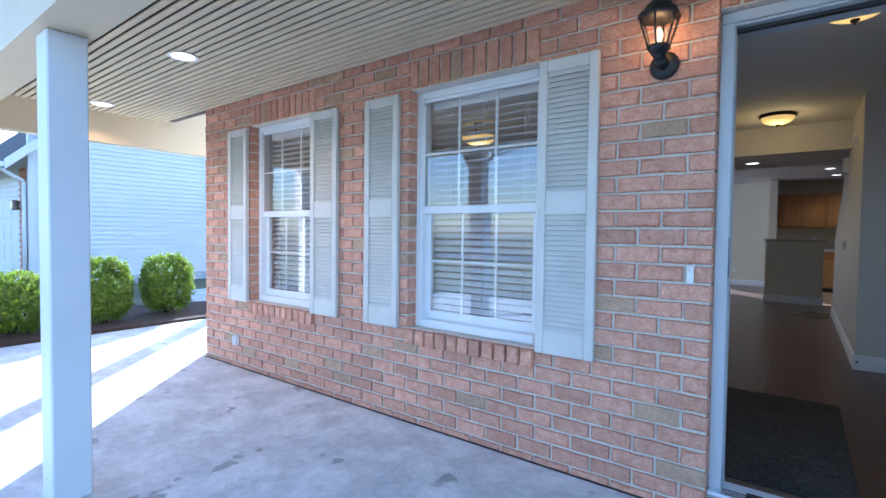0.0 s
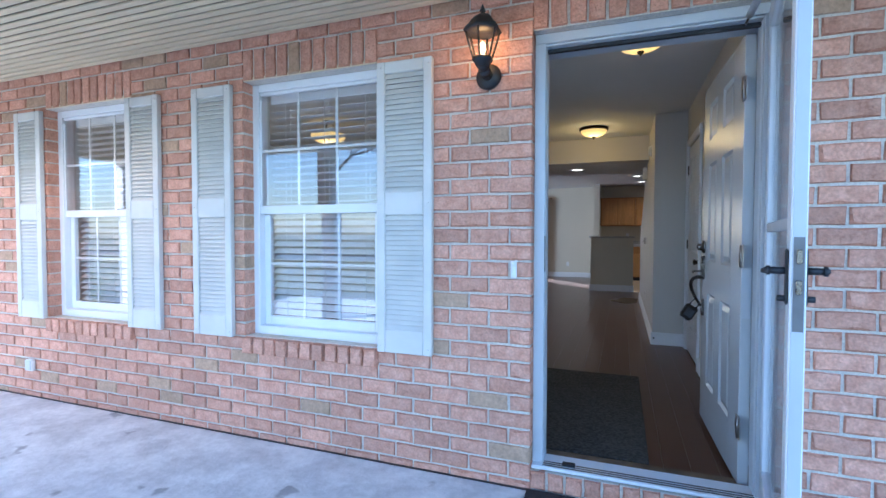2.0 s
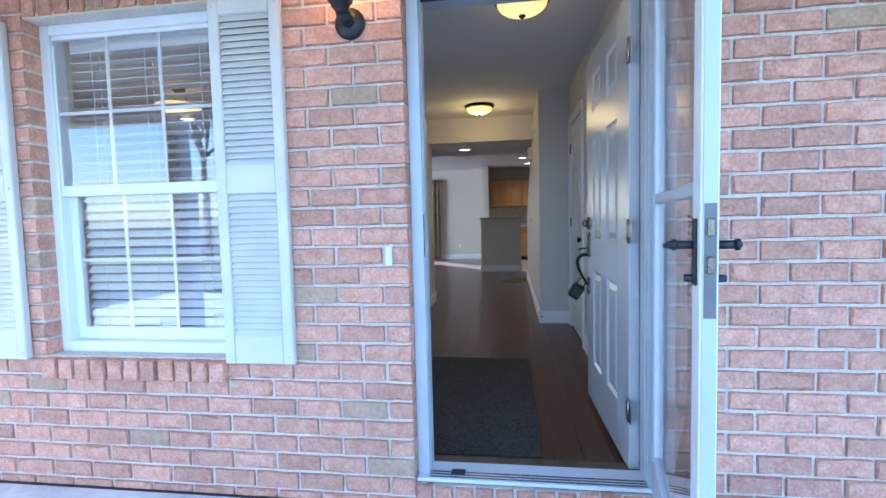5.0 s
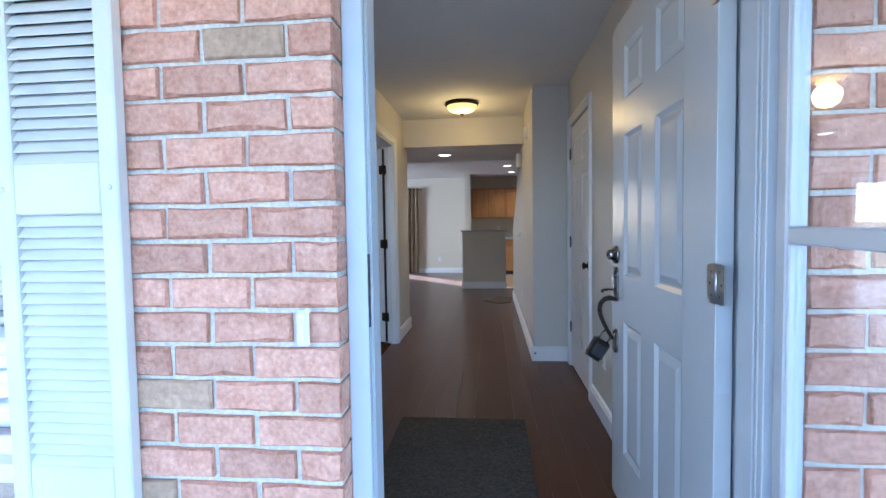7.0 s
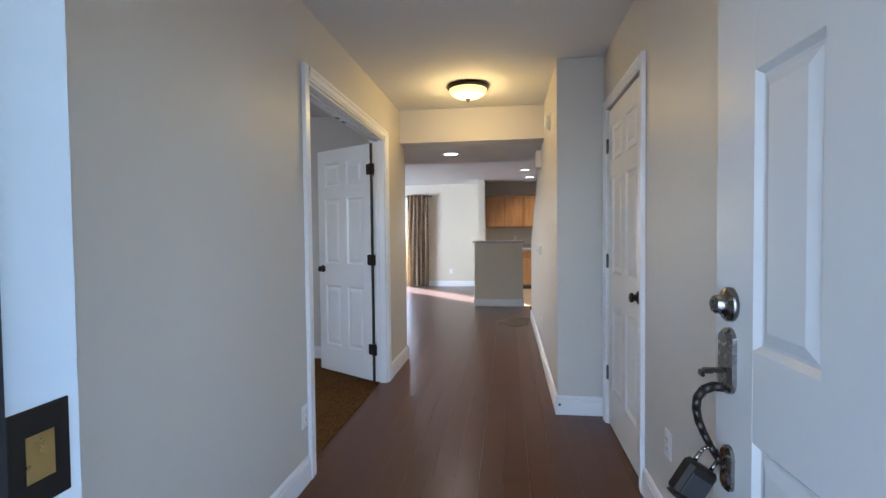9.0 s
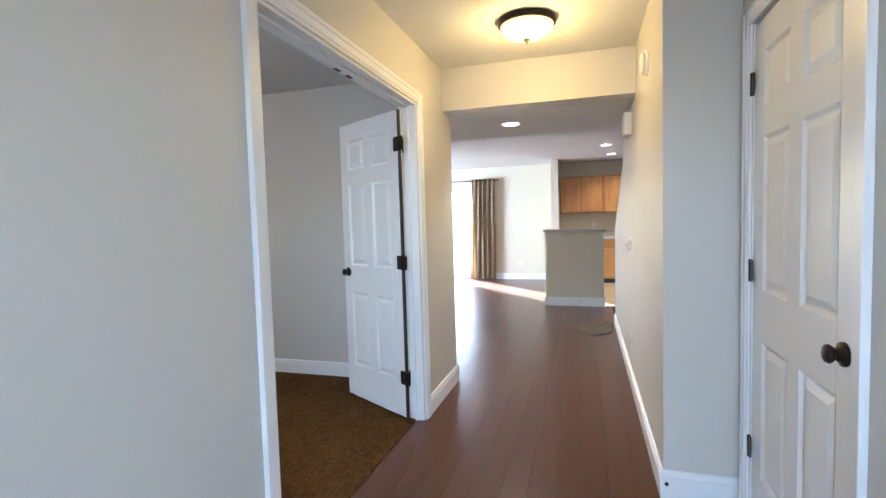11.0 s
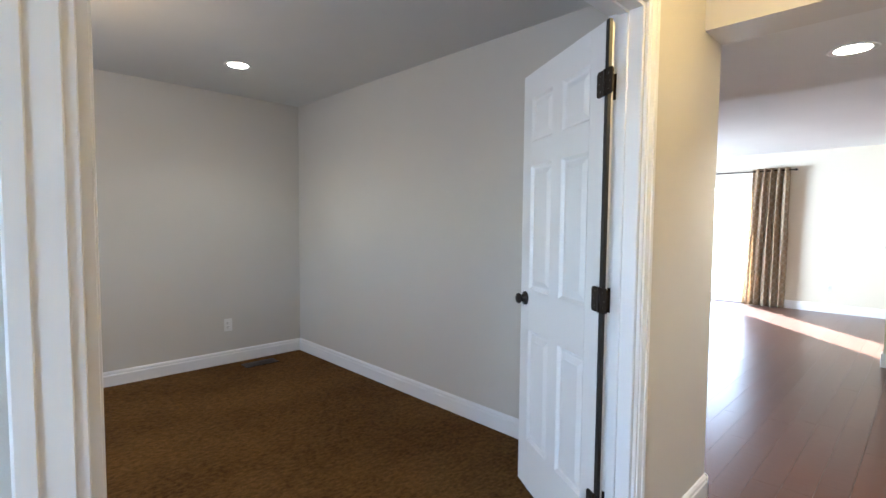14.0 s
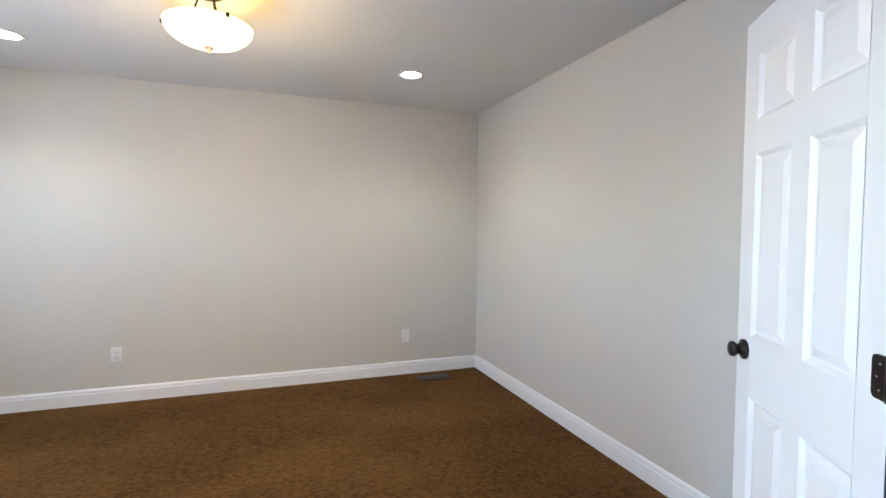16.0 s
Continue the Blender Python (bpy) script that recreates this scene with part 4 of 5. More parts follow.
lathe("collar", [(0.001, 0.012), (0.030, 0.012), (0.040, 0.030), (0.050, 0.040), (0.050, 0.052), (0.001, 0.053)], C, "black", lan, HEX, sides=6)
for k in range(6):
    a = math.pi * (k + 0.5) / 3
    u = Vector((math.cos(a), math.sin(a), 0))
    bm = bmesh.new()
    bow = [C + u * r + Vector((0, 0, z)) for r, z in ((0.045, 0.052), (0.055, 0.085), (0.068, 0.125), (0.080, 0.170))]
    for p, q in zip(bow, bow[1:]):
        add_tube(bm, p, q, 0.0050, 0.0050, 6)
    part("cage_bar", bm, "black", lan, "", True)
    v = Vector((math.cos(a + math.pi / 3), math.sin(a + math.pi / 3), 0))
    bm = bmesh.new()
    q = [bm.verts.new(C + w) for w in (u * 0.043 + Vector((0, 0, 0.054)), v * 0.043 + Vector((0, 0, 0.054)), v * 0.077 + Vector((0, 0, 0.169)), u * 0.077 + Vector((0, 0, 0.169)))]
    bm.faces.new(q)
    g = finish("glass_panel", bm, "lamp_glass", lan)
    g.visible_shadow = False
lathe("cap", [(0.001, 0.168), (0.088, 0.168), (0.092, 0.176), (0.082, 0.192), (0.066, 0.204), (0.056, 0.222), (0.036, 0.242), (0.014, 0.250), (0.009, 0.258), (0.015, 0.266), (0.010, 0.276), (0.006, 0.286), (0.001, 0.298)], C, "black", lan, HEX, sides=6)
lathe("candle_sleeve", [(0.001, 0.053), (0.013, 0.053), (0.012, 0.072), (0.001, 0.073)], C, "plate", lan, sides=12)
lathe("bulb", [(0.001, 0.073), (0.009, 0.075), (0.017, 0.092), (0.015, 0.108), (0.006, 0.124), (0.001, 0.130)], C, "bulb", lan, label="lit amber bulb", sides=14)

bell = empty("doorbell", (-0.012, 2.447, 0.997), "small worn white doorbell button on the brick", "doorbell")
bm = bmesh.new()
add_box(bm, (-0.015, -0.010, -0.042), (0.015, 0, 0.042), 0.005)
add_box(bm, (-0.012, -0.017, 0.016), (0.012, -0.004, 0.040), 0.005)
part("plate", bm, "plate", bell)
part("button", pill(bmesh.new(), 0, -0.008, 0.013, 0.040, -0.0101, -0.014, 0.002), "vinyl", bell)
box("cover_hook", (0.006, -0.012, 0.036), (0.020, -0.002, 0.047), "plate", bell, 0.003)
gfi = empty("outdoor_outlet", (-3.672, 2.447, 0.182), "small grey weatherproof outlet box low on the brick", "outlet")
box("box", (-0.036, -0.03, -0.042), (0.036, 0, 0.042), "plate", gfi, 0.005)
box("cover", (-0.032, -0.036, -0.038), (0.032, -0.0301, 0.038), "alu", gfi, 0.003)


def can(x, y, z, group, label):
    c = empty("recessed_light", (x, y, z), label, "ceiling light", group)
    lathe("trim_ring", [(0.070, 0.0), (0.095, -0.001), (0.097, -0.005), (0.088, -0.008), (0.070, -0.003)], (0, 0, 0), "plate", c)
    lathe("lens", [(0.001, -0.002), (0.071, -0.0022), (0.071, -0.0035), (0.001, -0.0045)], (0, 0, 0), "can_glow", c, label="glowing lens")
    return c


for x, y in ((-2.92, 1.64), (-4.77, 1.77)):
    can(x, y, SOFF, "porch downlights", "lit recessed downlight in the porch soffit")
for x, y, z in ((-3.43, 6.03, CEIL), (-3.6, 3.65, CEIL), (-0.157, 7.55, DROP), (0.78, 11.55, HIGH), (0.92, 12.75, HIGH)):
    can(x, y, z, "indoor downlights", "lit recessed downlight with a white trim ring")


def bowl_light(x, y, r, drop, stem, label):
    z = CEIL
    c = empty("ceiling_light", (x, y, z), label, "ceiling light")
    if stem:
        lathe("canopy", [(0.001, 0), (0.065, 0), (0.062, -0.015), (0.03, -0.028), (0.001, -0.03)], (0, 0, 0), "metal", c)
        for k in range(3):
            a = 2 * math.pi * k / 3 + 0.5
            tube("stem_rod", (0.04 * math.cos(a), 0.04 * math.sin(a), -0.02), (0.09 * math.cos(a), 0.09 * math.sin(a), -drop - 0.01), 0.005, "metal", c, sides=8)
            box("bowl_clip", (r * math.cos(a) - 0.008, r * math.sin(a) - 0.008, -drop - 0.012), (r * math.cos(a) + 0.008, r * math.sin(a) + 0.008, -drop + 0.006), "metal", c, 0.002)
    else:
        lathe("pan", [(0.001, 0), (r + 0.012, 0), (r + 0.018, -0.012), (r + 0.012, -0.030), (r - 0.004, -0.034), (r - 0.012, -0.020), (0.001, -0.018)], (0, 0, 0), "metal", c, label="dark bronze pan")
    prof = [(r * math.cos(t), -drop - r * 0.5 * math.sin(t)) for t in [math.pi / 2 * k / 9 for k in range(10)]]
    prof[-1] = (0.001, prof[-1][1])
    lathe("glass_bowl", prof + [(0.001, prof[-1][1] + 0.004)] + [(max(0.001, p - 0.005), q + 0.004) for p, q in reversed(prof[:-1])], (0, 0, 0), "bowl", c, label="glowing amber glass bowl")
    b = -drop - r * 0.5
    lathe("finial", [(0.001, b + 0.004), (0.020, b + 0.002), (0.022, b - 0.006), (0.010, b - 0.016), (0.005, b - 0.022), (0.006, b - 0.027), (0.001, b - 0.030)], (0, 0, 0), "metal", c, sides=16)
    return c


bowl_light(0.145, 6.2, 0.150, 0.030, False, "flush ceiling light with an amber glass bowl")
bowl_light(0.57, 3.52, 0.150, 0.030, False, "flush entry ceiling light with an amber glass bowl")
bowl_light(-2.64, 4.81, 0.195, 0.155, True, "semi-flush den ceiling light with a glowing bowl")

# ---------------------------------------------------------------- trim
def skirting(name, a, b, normal, h=0.13):
    """A moulded baseboard from a to b, standing out along normal."""
    a, b, n = Vector(a), Vector(b), Vector(normal)
    prof = [(0, 0), (0.016, 0), (0.016, h - 0.035), (0.012, h - 0.028), (0.012, h - 0.014), (0.006, h - 0.004), (0, h)]
    bm = bmesh.new()
    ends = [[bm.verts.new((p.x + n.x * d, p.y + n.y * d, z)) for d, z in prof] for p in (a, b)]
    for e in ends:
        bm.faces.new(e)
    for k in range(len(prof)):
        j = (k + 1) % len(prof)
        bm.faces.new((ends[0][k], ends[0][j], ends[1][j], ends[1][k]))
    return structure(finish(name, bm, "trim"), "white moulded baseboard", "baseboard")


skirting("baseboard_hall_left", (LX, FRONT_IN + 0.001, 0), (LX, OY0 - 0.075, 0), (1, 0))
skirting("baseboard_hall_left_end", (LX, OY1 + 0.075, 0), (LX, 7.101, 0), (1, 0))
skirting("baseboard_hall_end_face", (LX + 0.016, 7.085, 0), (-0.69, 7.085, 0), (0, 1))
skirting("baseboard_entry_right", (RX, FRONT_IN, 0), (RX, 4.717, 0), (-1, 0))
skirting("baseboard_jog", (RX2 - 0.016, 5.71, 0), (RX, 5.71, 0), (0, -1))
skirting("baseboard_hall_right", (RX2, 5.694, 0), (RX2, 9.476, 0), (-1, 0))
skirting("baseboard_hall_right_end", (RX2 - 0.016, 9.46, 0), (0.90, 9.46, 0), (0, 1))
skirting("baseboard_den_left", (-4.30, FRONT_IN, 0.012), (-4.30, 6.95, 0.012), (1, 0))
skirting("baseboard_den_back", (-4.284, 6.95, 0.012), (-0.69, 6.95, 0.012), (0, -1))
skirting("baseboard_living_far", (-1.82, FAR, 0), (-0.20, FAR, 0), (0, -1))


def casing(name, x, y0, y1, z, s, w=0.072):
    """Door casing round an opening in a wall x = const; s: the side it stands out to."""
    t = structure(empty(name, (x, (y0 + y1) / 2, 0), "", ""), "white moulded door casing and jamb", "door trim")
    m = (y0 + y1) / 2
    for nm, a, b, c, d in (("casing_side", y0 - w, y0, 0, z + w), ("casing_side", y1, y1 + w, 0, z + w), ("casing_head", y0, y1, z, z + w)):
        bm = bmesh.new()
        for e, f in ((0.0, 0.013), (0.014, 0.018), (0.048, 0.022)):
            i = e if nm == "casing_head" else e
            if nm == "casing_head":
                lo, hi = (0, a, c + i), (s * f, b, d)
            elif b == y0:
                lo, hi = (0, a, c), (s * f, b - i, d)
            else:
                lo, hi = (0, a + i, c), (s * f, b, d)
            g = f * 0.06
            lo, hi = (lo[0] + s * g, lo[1] - m + (g if nm != "casing_head" and b == y0 else 0), lo[2]), (hi[0], hi[1] - m - (g if nm != "casing_head" and b != y0 else 0), hi[2] - g)
            add_box(bm, tuple(map(min, lo, hi)), tuple(map(max, lo, hi)), 0.002)
        part(nm, bm, "trim", t)
    return t


cs = casing("door_trim_den", LX, OY0, OY1, OZ, 1)
for lo, hi in (((-0.125, OY0, 0.0), (-0.0005, OY0 + 0.014, OZ)), ((-0.125, OY1 - 0.014, 0.0), (-0.0005, OY1, OZ)), ((-0.125, OY0 + 0.014, OZ - 0.014), (-0.0005, OY1 - 0.014, OZ))):
    m = (OY0 + OY1) / 2
    box("jamb", (lo[0], lo[1] - m, lo[2]), (hi[0], hi[1] - m, hi[2]), "trim", cs, 0.001)
for lo, hi in (((-0.085, OY0 + 0.014, 0), (-0.05, OY0 + 0.024, OZ - 0.014)), ((-0.085, OY1 - 0.024, 0), (-0.05, OY1 - 0.014, OZ - 0.014)), ((-0.085, OY0 + 0.024, OZ - 0.024), (-0.05, OY1 - 0.024, OZ - 0.014))):
    box("door_stop", (lo[0], lo[1] - m, lo[2]), (hi[0], hi[1] - m, hi[2]), "trim", cs, 0.001)
for y in (5.44, 5.56):
    box("ball_catch", (-0.118, y - m, OZ - 0.017), (-0.092, y + 0.05 - m, OZ - 0.0141), "metal", cs, 0.001)
for z in (0.287, 1.042, 1.797):
    box("hinge_plate", (-0.112, OY1 - 0.0165 - m, z - 0.045), (-0.062, OY1 - 0.0141 - m, z + 0.045), "metal", cs, 0.001)
    box("hinge_plate", (-0.112, OY0 + 0.0141 - m, z - 0.045), (-0.062, OY0 + 0.0165 - m, z + 0.045), "metal", cs, 0.001)
cc = casing("door_trim_closet", RX, 4.78, 5.575, 2.045, -1, 0.062)
for y in (4.78, 5.575 - 0.004):
    box("jamb", (0.0005, y - (4.78 + 5.575) / 2, 0), (0.115, y + 0.004 - (4.78 + 5.575) / 2, 2.045), "trim", cc)
structure(box("closet_back", (1.23, 4.6, 0), (1.26, 5.70, 2.44), "wall"), "plain closet back", "wall")


def plate(name, place, normal, w, h, label, kind="outlet"):
    """A wall plate: an outlet or a switch, standing out along the axis normal."""
    t = empty(name, place, label, "outlet" if kind == "outlet" else kind)
    t.rotation_euler = (0, 0, math.atan2(normal[1], normal[0]) + math.pi / 2)
    box("cover", (-w / 2, -0.006, -h / 2), (w / 2, 0, h / 2), "plate", t, 0.002)
    if kind == "outlet":
        for z in (-0.02, 0.02):
            soc = lathe("socket", [(0.001, 0), (0.0165, 0), (0.016, 0.002), (0.001, 0.0022)], (0, -0.006, z), "plate", t, Matrix.Rotation(radians(90), 4, "X"), sides=16)
            for x in (-0.006, 0.006):
                box("slot", (x - 0.001, -0.0088, z - 0.002), (x + 0.001, -0.0082, z + 0.007), "black", soc)
    else:
        box("rocker", (-w * 0.22, -0.010, -h * 0.28), (w * 0.22, -0.0061, h * 0.28), "vinyl", t, 0.002)
    return t


plate("wall_outlet", (LX, 4.62, 0.345), (1, 0), 0.072, 0.115, "white duplex outlet on the hall wall")
plate("wall_outlet", (RX, 4.38, 0.39), (-1, 0), 0.072, 0.115, "white duplex outlet beside the closet")
plate("wall_outlet", (RX2, 7.264, 0.34), (-1, 0), 0.072, 0.115, "white duplex outlet low on the hall wall")
plate("wall_outlet", (-4.30, 6.242, 0.365), (1, 0), 0.072, 0.115, "white duplex outlet on the den wall")
plate("wall_outlet", (-4.30, 3.985, 0.375), (1, 0), 0.072, 0.115, "white duplex outlet on the den wall")
plate("wall_outlet", (-0.92, FAR, 0.36), (0, -1), 0.072, 0.115, "white duplex outlet on the living room wall")
plate("wall_outlet", (0.62, FAR, 1.15), (0, -1), 0.072, 0.115, "white outlet over the kitchen counter")
plate("thermostat", (RX2, 7.285, 1.085), (-1, 0), 0.115, 0.125, "white wall thermostat with a grey display", "thermostat")
th = bpy.data.objects["thermostat"]
box("dial_box", (-0.035, -0.034, -0.045), (0.035, -0.0101, 0.045), "plate", th, 0.005)
box("display", (-0.02, -0.0355, -0.018), (0.02, -0.0341, 0.012), "steel_grey", th, 0, "grey display")
sm = empty("smoke_detector", (RX2, 6.235, 2.135), "round white smoke detector high on the hall wall", "smoke detector")
lathe("base", [(0.001, 0), (0.068, 0), (0.068, 0.012), (0.060, 0.016), (0.001, 0.017)], (0, 0, 0), "plate", sm, Matrix.Rotation(radians(-90), 4, "Y"))
lathe("cover", [(0.001, 0.0172), (0.056, 0.0172), (0.053, 0.034), (0.040, 0.041), (0.001, 0.043)], (0, 0, 0), "plate", sm, Matrix.Rotation(radians(-90), 4, "Y"))
ch = empty("door_chime", (RX2, 7.30, 1.995), "cream rectangular door chime box on the hall wall", "door chime")
box("cover", (-0.055, -0.09, -0.085), (0, 0.09, 0.085), "plate", ch, 0.008)
box("base_plate", (-0.004, -0.095, -0.09), (0, 0.095, 0.09), "vinyl", ch)
vent = empty("floor_vent", (-4.10, 6.45, 0.012), "brown metal floor register in the carpet", "floor vent")
box("frame", (-0.07, -0.15, 0), (0.07, 0.15, 0.006), "metal", vent, 0.002)
for k in range(11):
    box("slat", (-0.055, -0.13 + k * 0.026, 0.0061), (0.055, -0.122 + k * 0.026, 0.009), "metal", vent)
ds = empty("door_stop_bumper", (0.79, 5.694, 0.07), "small dark screw cap on the baseboard", "screw cap")
lathe("cap", [(0.001, 0), (0.009, 0), (0.008, 0.004), (0.001, 0.005)], (0.012, 0, 0), "metal", ds, Matrix.Rotation(radians(90), 4, "X"), sides=12)


def rumpled_mat(outline, centre, n=14, label=""):
    """A small soft mat with a wavy top and an uneven hem."""
    bm, rng = bmesh.new(), random.Random(17)
    hem = []
    for (x0, y0), (x1, y1) in zip(outline, outline[1:] + outline[:1]):
        hem += [(x0 + (x1 - x0) * k / n + rng.uniform(-0.006, 0.006), y0 + (y1 - y0) * k / n + rng.uniform(-0.006, 0.006)) for k in range(n)]
    rings = [[bm.verts.new((x, y, 0.0005)) for x, y in hem]]
    for f in (1.0, 0.85, 0.68, 0.5, 0.32, 0.15):
        ring = []
        for x, y in hem:
            px, py = centre[0] + (x - centre[0]) * f, centre[1] + (y - centre[1]) * f
            ring.append(bm.verts.new((px, py, 0.012 + 0.012 * noise.noise(Vector((px * 14, py * 9, 1.0))) + 0.004 * noise.noise(Vector((px * 45, py * 45, 4.0))))))
        rings.append(ring)
    for p, q in zip(rings, rings[1:]):
        for k in range(len(p)):
            j = (k + 1) % len(p)
            bm.faces.new((p[k], p[j], q[j], q[k]))
    bm.faces.new(rings[-1])
    bm.faces.new(rings[0])
    return tagged(finish("floor_mat", bm, "tan_mat", None, "", True), label, "mat")


rumpled_mat([(0.29, 9.06), (0.55, 8.80), (0.73, 8.97), (0.755, 9.45), (0.54, 9.55)], (0.56, 9.16), label="small rumpled tan-grey mat on the wood floor")

# ---------------------------------------------------------------- living room and kitchen
kw = structure(empty("wall_knee", (0.285, 10.70, 0), "", ""), "cream half-height bar wall with a laminate cap", "half wall")
box("body", (-0.415, -0.06, 0), (0.415, 0.06, 1.10), "cream", kw)
box("cap", (-0.445, -0.09, 1.10), (0.445, 0.16, 1.138), "counter", kw, 0.006, "speckled grey laminate cap")
box("baseboard", (-0.43, -0.076, 0), (0.43, -0.0601, 0.13), "trim", kw, 0.003, "white baseboard")
box("baseboard", (-0.431, -0.0765, 0), (-0.4151, 0.06, 0.13), "trim", kw, 0.003, "white baseboard")


def cabinet(name, x0, x1, y0, y1, z0, z1, doors, label, toe=0.0, group=""):
    t = empty(name, ((x0 + x1) / 2, y1, z0), label, "cabinet", group)
    w, d, h = x1 - x0, y1 - y0, z1 - z0
    box("body", (-w / 2, -d, toe), (w / 2, 0, h), "oak_frame", t, 0.002)
    if toe:
        box("toe_kick", (-w / 2, -d + 0.07, 0), (w / 2, -0.01, toe), "black", t)
    n = len(doors)
    for k, (a, b) in enumerate(doors):
        dx0, dx1 = -w / 2 + 0.02 + (w - 0.04) * k / n + 0.009, -w / 2 + 0.02 + (w - 0.04) * (k + 1) / n - 0.009
        z_lo, z_hi = toe + a, h - b
        bm = bmesh.new()
        r = 0.055
        for lo, hi in (((dx0, z_lo), (dx0 + r, z_hi)), ((dx1 - r, z_lo), (dx1, z_hi)), ((dx0 + r, z_lo), (dx1 - r, z_lo + r)), ((dx0 + r, z_hi - r), (dx1 - r, z_hi))):
            add_box(bm, (lo[0], -d - 0.019, lo[1]), (hi[0], -d - 0.001, hi[1]), 0.003)
        dr = part("door", bm, "oak", t)
        bm = bmesh.new()
        add_box(bm, (dx0 + r, -d - 0.010, z_lo + r), (dx1 - r, -d - 0.001, z_hi - r))
        add_box(bm, (dx0 + r + 0.02, -d - 0.0165, z_lo + r + 0.02), (dx1 - r - 0.02, -d - 0.0101, z_hi - r - 0.02), 0.006)
        part("door_panel", bm, "oak", dr)
        kx = dx1 - 0.03 if k % 2 == 0 else dx0 + 0.03
        kz = z_lo + 0.05 if not toe else z_hi - 0.05
        tube("pull", (kx, -d - 0.04, kz - 0.035 * (1 if not toe else 1)), (kx, -d - 0.04, kz + 0.035), 0.007, "brass", dr, sides=8)
    return t


cabinet("wall_cabinet", -0.055, 0.80, 13.48, FAR, 1.40, 2.14, [(0.02, 0.03)] * 2, "honey oak wall cabinet with two panelled doors", group="kitchen wall cabinets")
cabinet("wall_cabinet", 0.802, 1.66, 13.48, FAR, 1.40, 2.14, [(0.02, 0.03)] * 2, "honey oak wall cabinet with two panelled doors", group="kitchen wall cabinets")
for a, b in ((-0.055, 0.60), (0.602, 1.20), (1.202, 1.80)):
    cabinet("base_cabinet", a, b, 13.22, FAR, 0.002, 0.87, [(0.02, 0.18)], "honey oak base cabinet", 0.09, "kitchen base cabinets")
tagged(box("countertop", (-0.055, 13.19, 0.8725), (1.82, FAR, 0.91), "counter", None, 0.004), "speckled grey laminate kitchen countertop", "countertop")
tagged(box("backsplash", (-0.055, FAR - 0.02, 0.9105), (1.82, FAR, 1.01), "counter", None, 0.002), "low laminate backsplash on the countertop", "backsplash")

sl = structure(empty("door_slider", (-2.5, 13.9, 0), "", ""), "white vinyl glazed patio door in bright daylight", "patio door")
for nm, lo, hi in (("frame_side", (-0.55, -0.06, 0), (-0.49, 0.05, 2.10)), ("frame_side", (0.49, -0.06, 0), (0.55, 0.05, 2.10)), ("frame_head", (-0.49, -0.06, 2.04), (0.49, 0.05, 2.10)), ("track", (-0.49, -0.06, 0), (0.49, 0.05, 0.03))):
    box(nm, lo, hi, "vinyl", sl, 0.004)
sash = boxes("sash", [((-0.49, -0.04, 0.03), (-0.42, -0.005, 2.04)), ((0.42, -0.04, 0.03), (0.49, -0.005, 2.04)), ((-0.42, -0.04, 1.96), (0.42, -0.005, 2.04)), ((-0.42, -0.04, 0.03), (0.42, -0.005, 0.12))], "vinyl", sl)
box("pane", (-0.42, -0.024, 0.12), (0.42, -0.021, 1.96), "glass", sash).visible_shadow = False
rod = empty("curtain_rod", (-2.9, 13.68, 2.17), "dark metal curtain rod over the sliding door", "curtain rod")
tube("rod", (-0.6, 0, 0), (1.53, 0, 0), 0.010, "metal", rod)
lathe("finial", [(0.001, -0.02), (0.010, -0.02), (0.020, 0), (0.010, 0.022), (0.001, 0.028)], (1.53, 0, 0), "metal", rod, Matrix.Rotation(radians(90), 4, "Y"), sides=14)
for x in (-0.5, 1.40):
    tube("bracket", (x, 0, 0), (x, 0.119, 0), 0.007, "metal", rod, sides=8)


def curtain(x0, x1, y, z0, z1):
    bm = bmesh.new()
    nx, nz = 90, 14
    rows = []
    for j in range(nz + 1):
        v = j / nz
        z = z0 + (z1 - z0) * v
        squeeze = 0.86 + 0.14 * (1 - v) if v > 0.5 else 0.93 + 0.07 * (1 - v)
        row = []
        for i in range(nx + 1):
            u = i / nx
            x = (x0 + x1) / 2 + (u - 0.5) * (x1 - x0) * squeeze - 0.05 * (1 - v)
            ph = u * math.pi * 2 * 5.2 + 0.5 * math.sin(v * 3)
            yy = y + 0.045 * math.sin(ph) + 0.012 * math.sin(2.3 * ph + 4 * v)
            row.append(bm.verts.new((x, yy, z)))
        rows.append(row)
    for p, q in zip(rows, rows[1:]):
        for i in range(nx):
            bm.faces.new((p[i], p[i + 1], q[i + 1], q[i]))
    bmesh.ops.solidify(bm, geom=bm.faces[:], thickness=0.004)
    return finish("curtain", bm, "curtain", None, "", True)


tagged(curtain(-1.98, -1.40, 13.68, 0.01, 2.21), "brown and tan patterned curtain panel hanging to the floor", "curtain")

structure(box("expansion_joint", (-4.25, 2.434, PZ + 0.0005), (3.6, 2.4485, PZ + 0.004), "black"), "dark gap where slab meets brick", "joint")

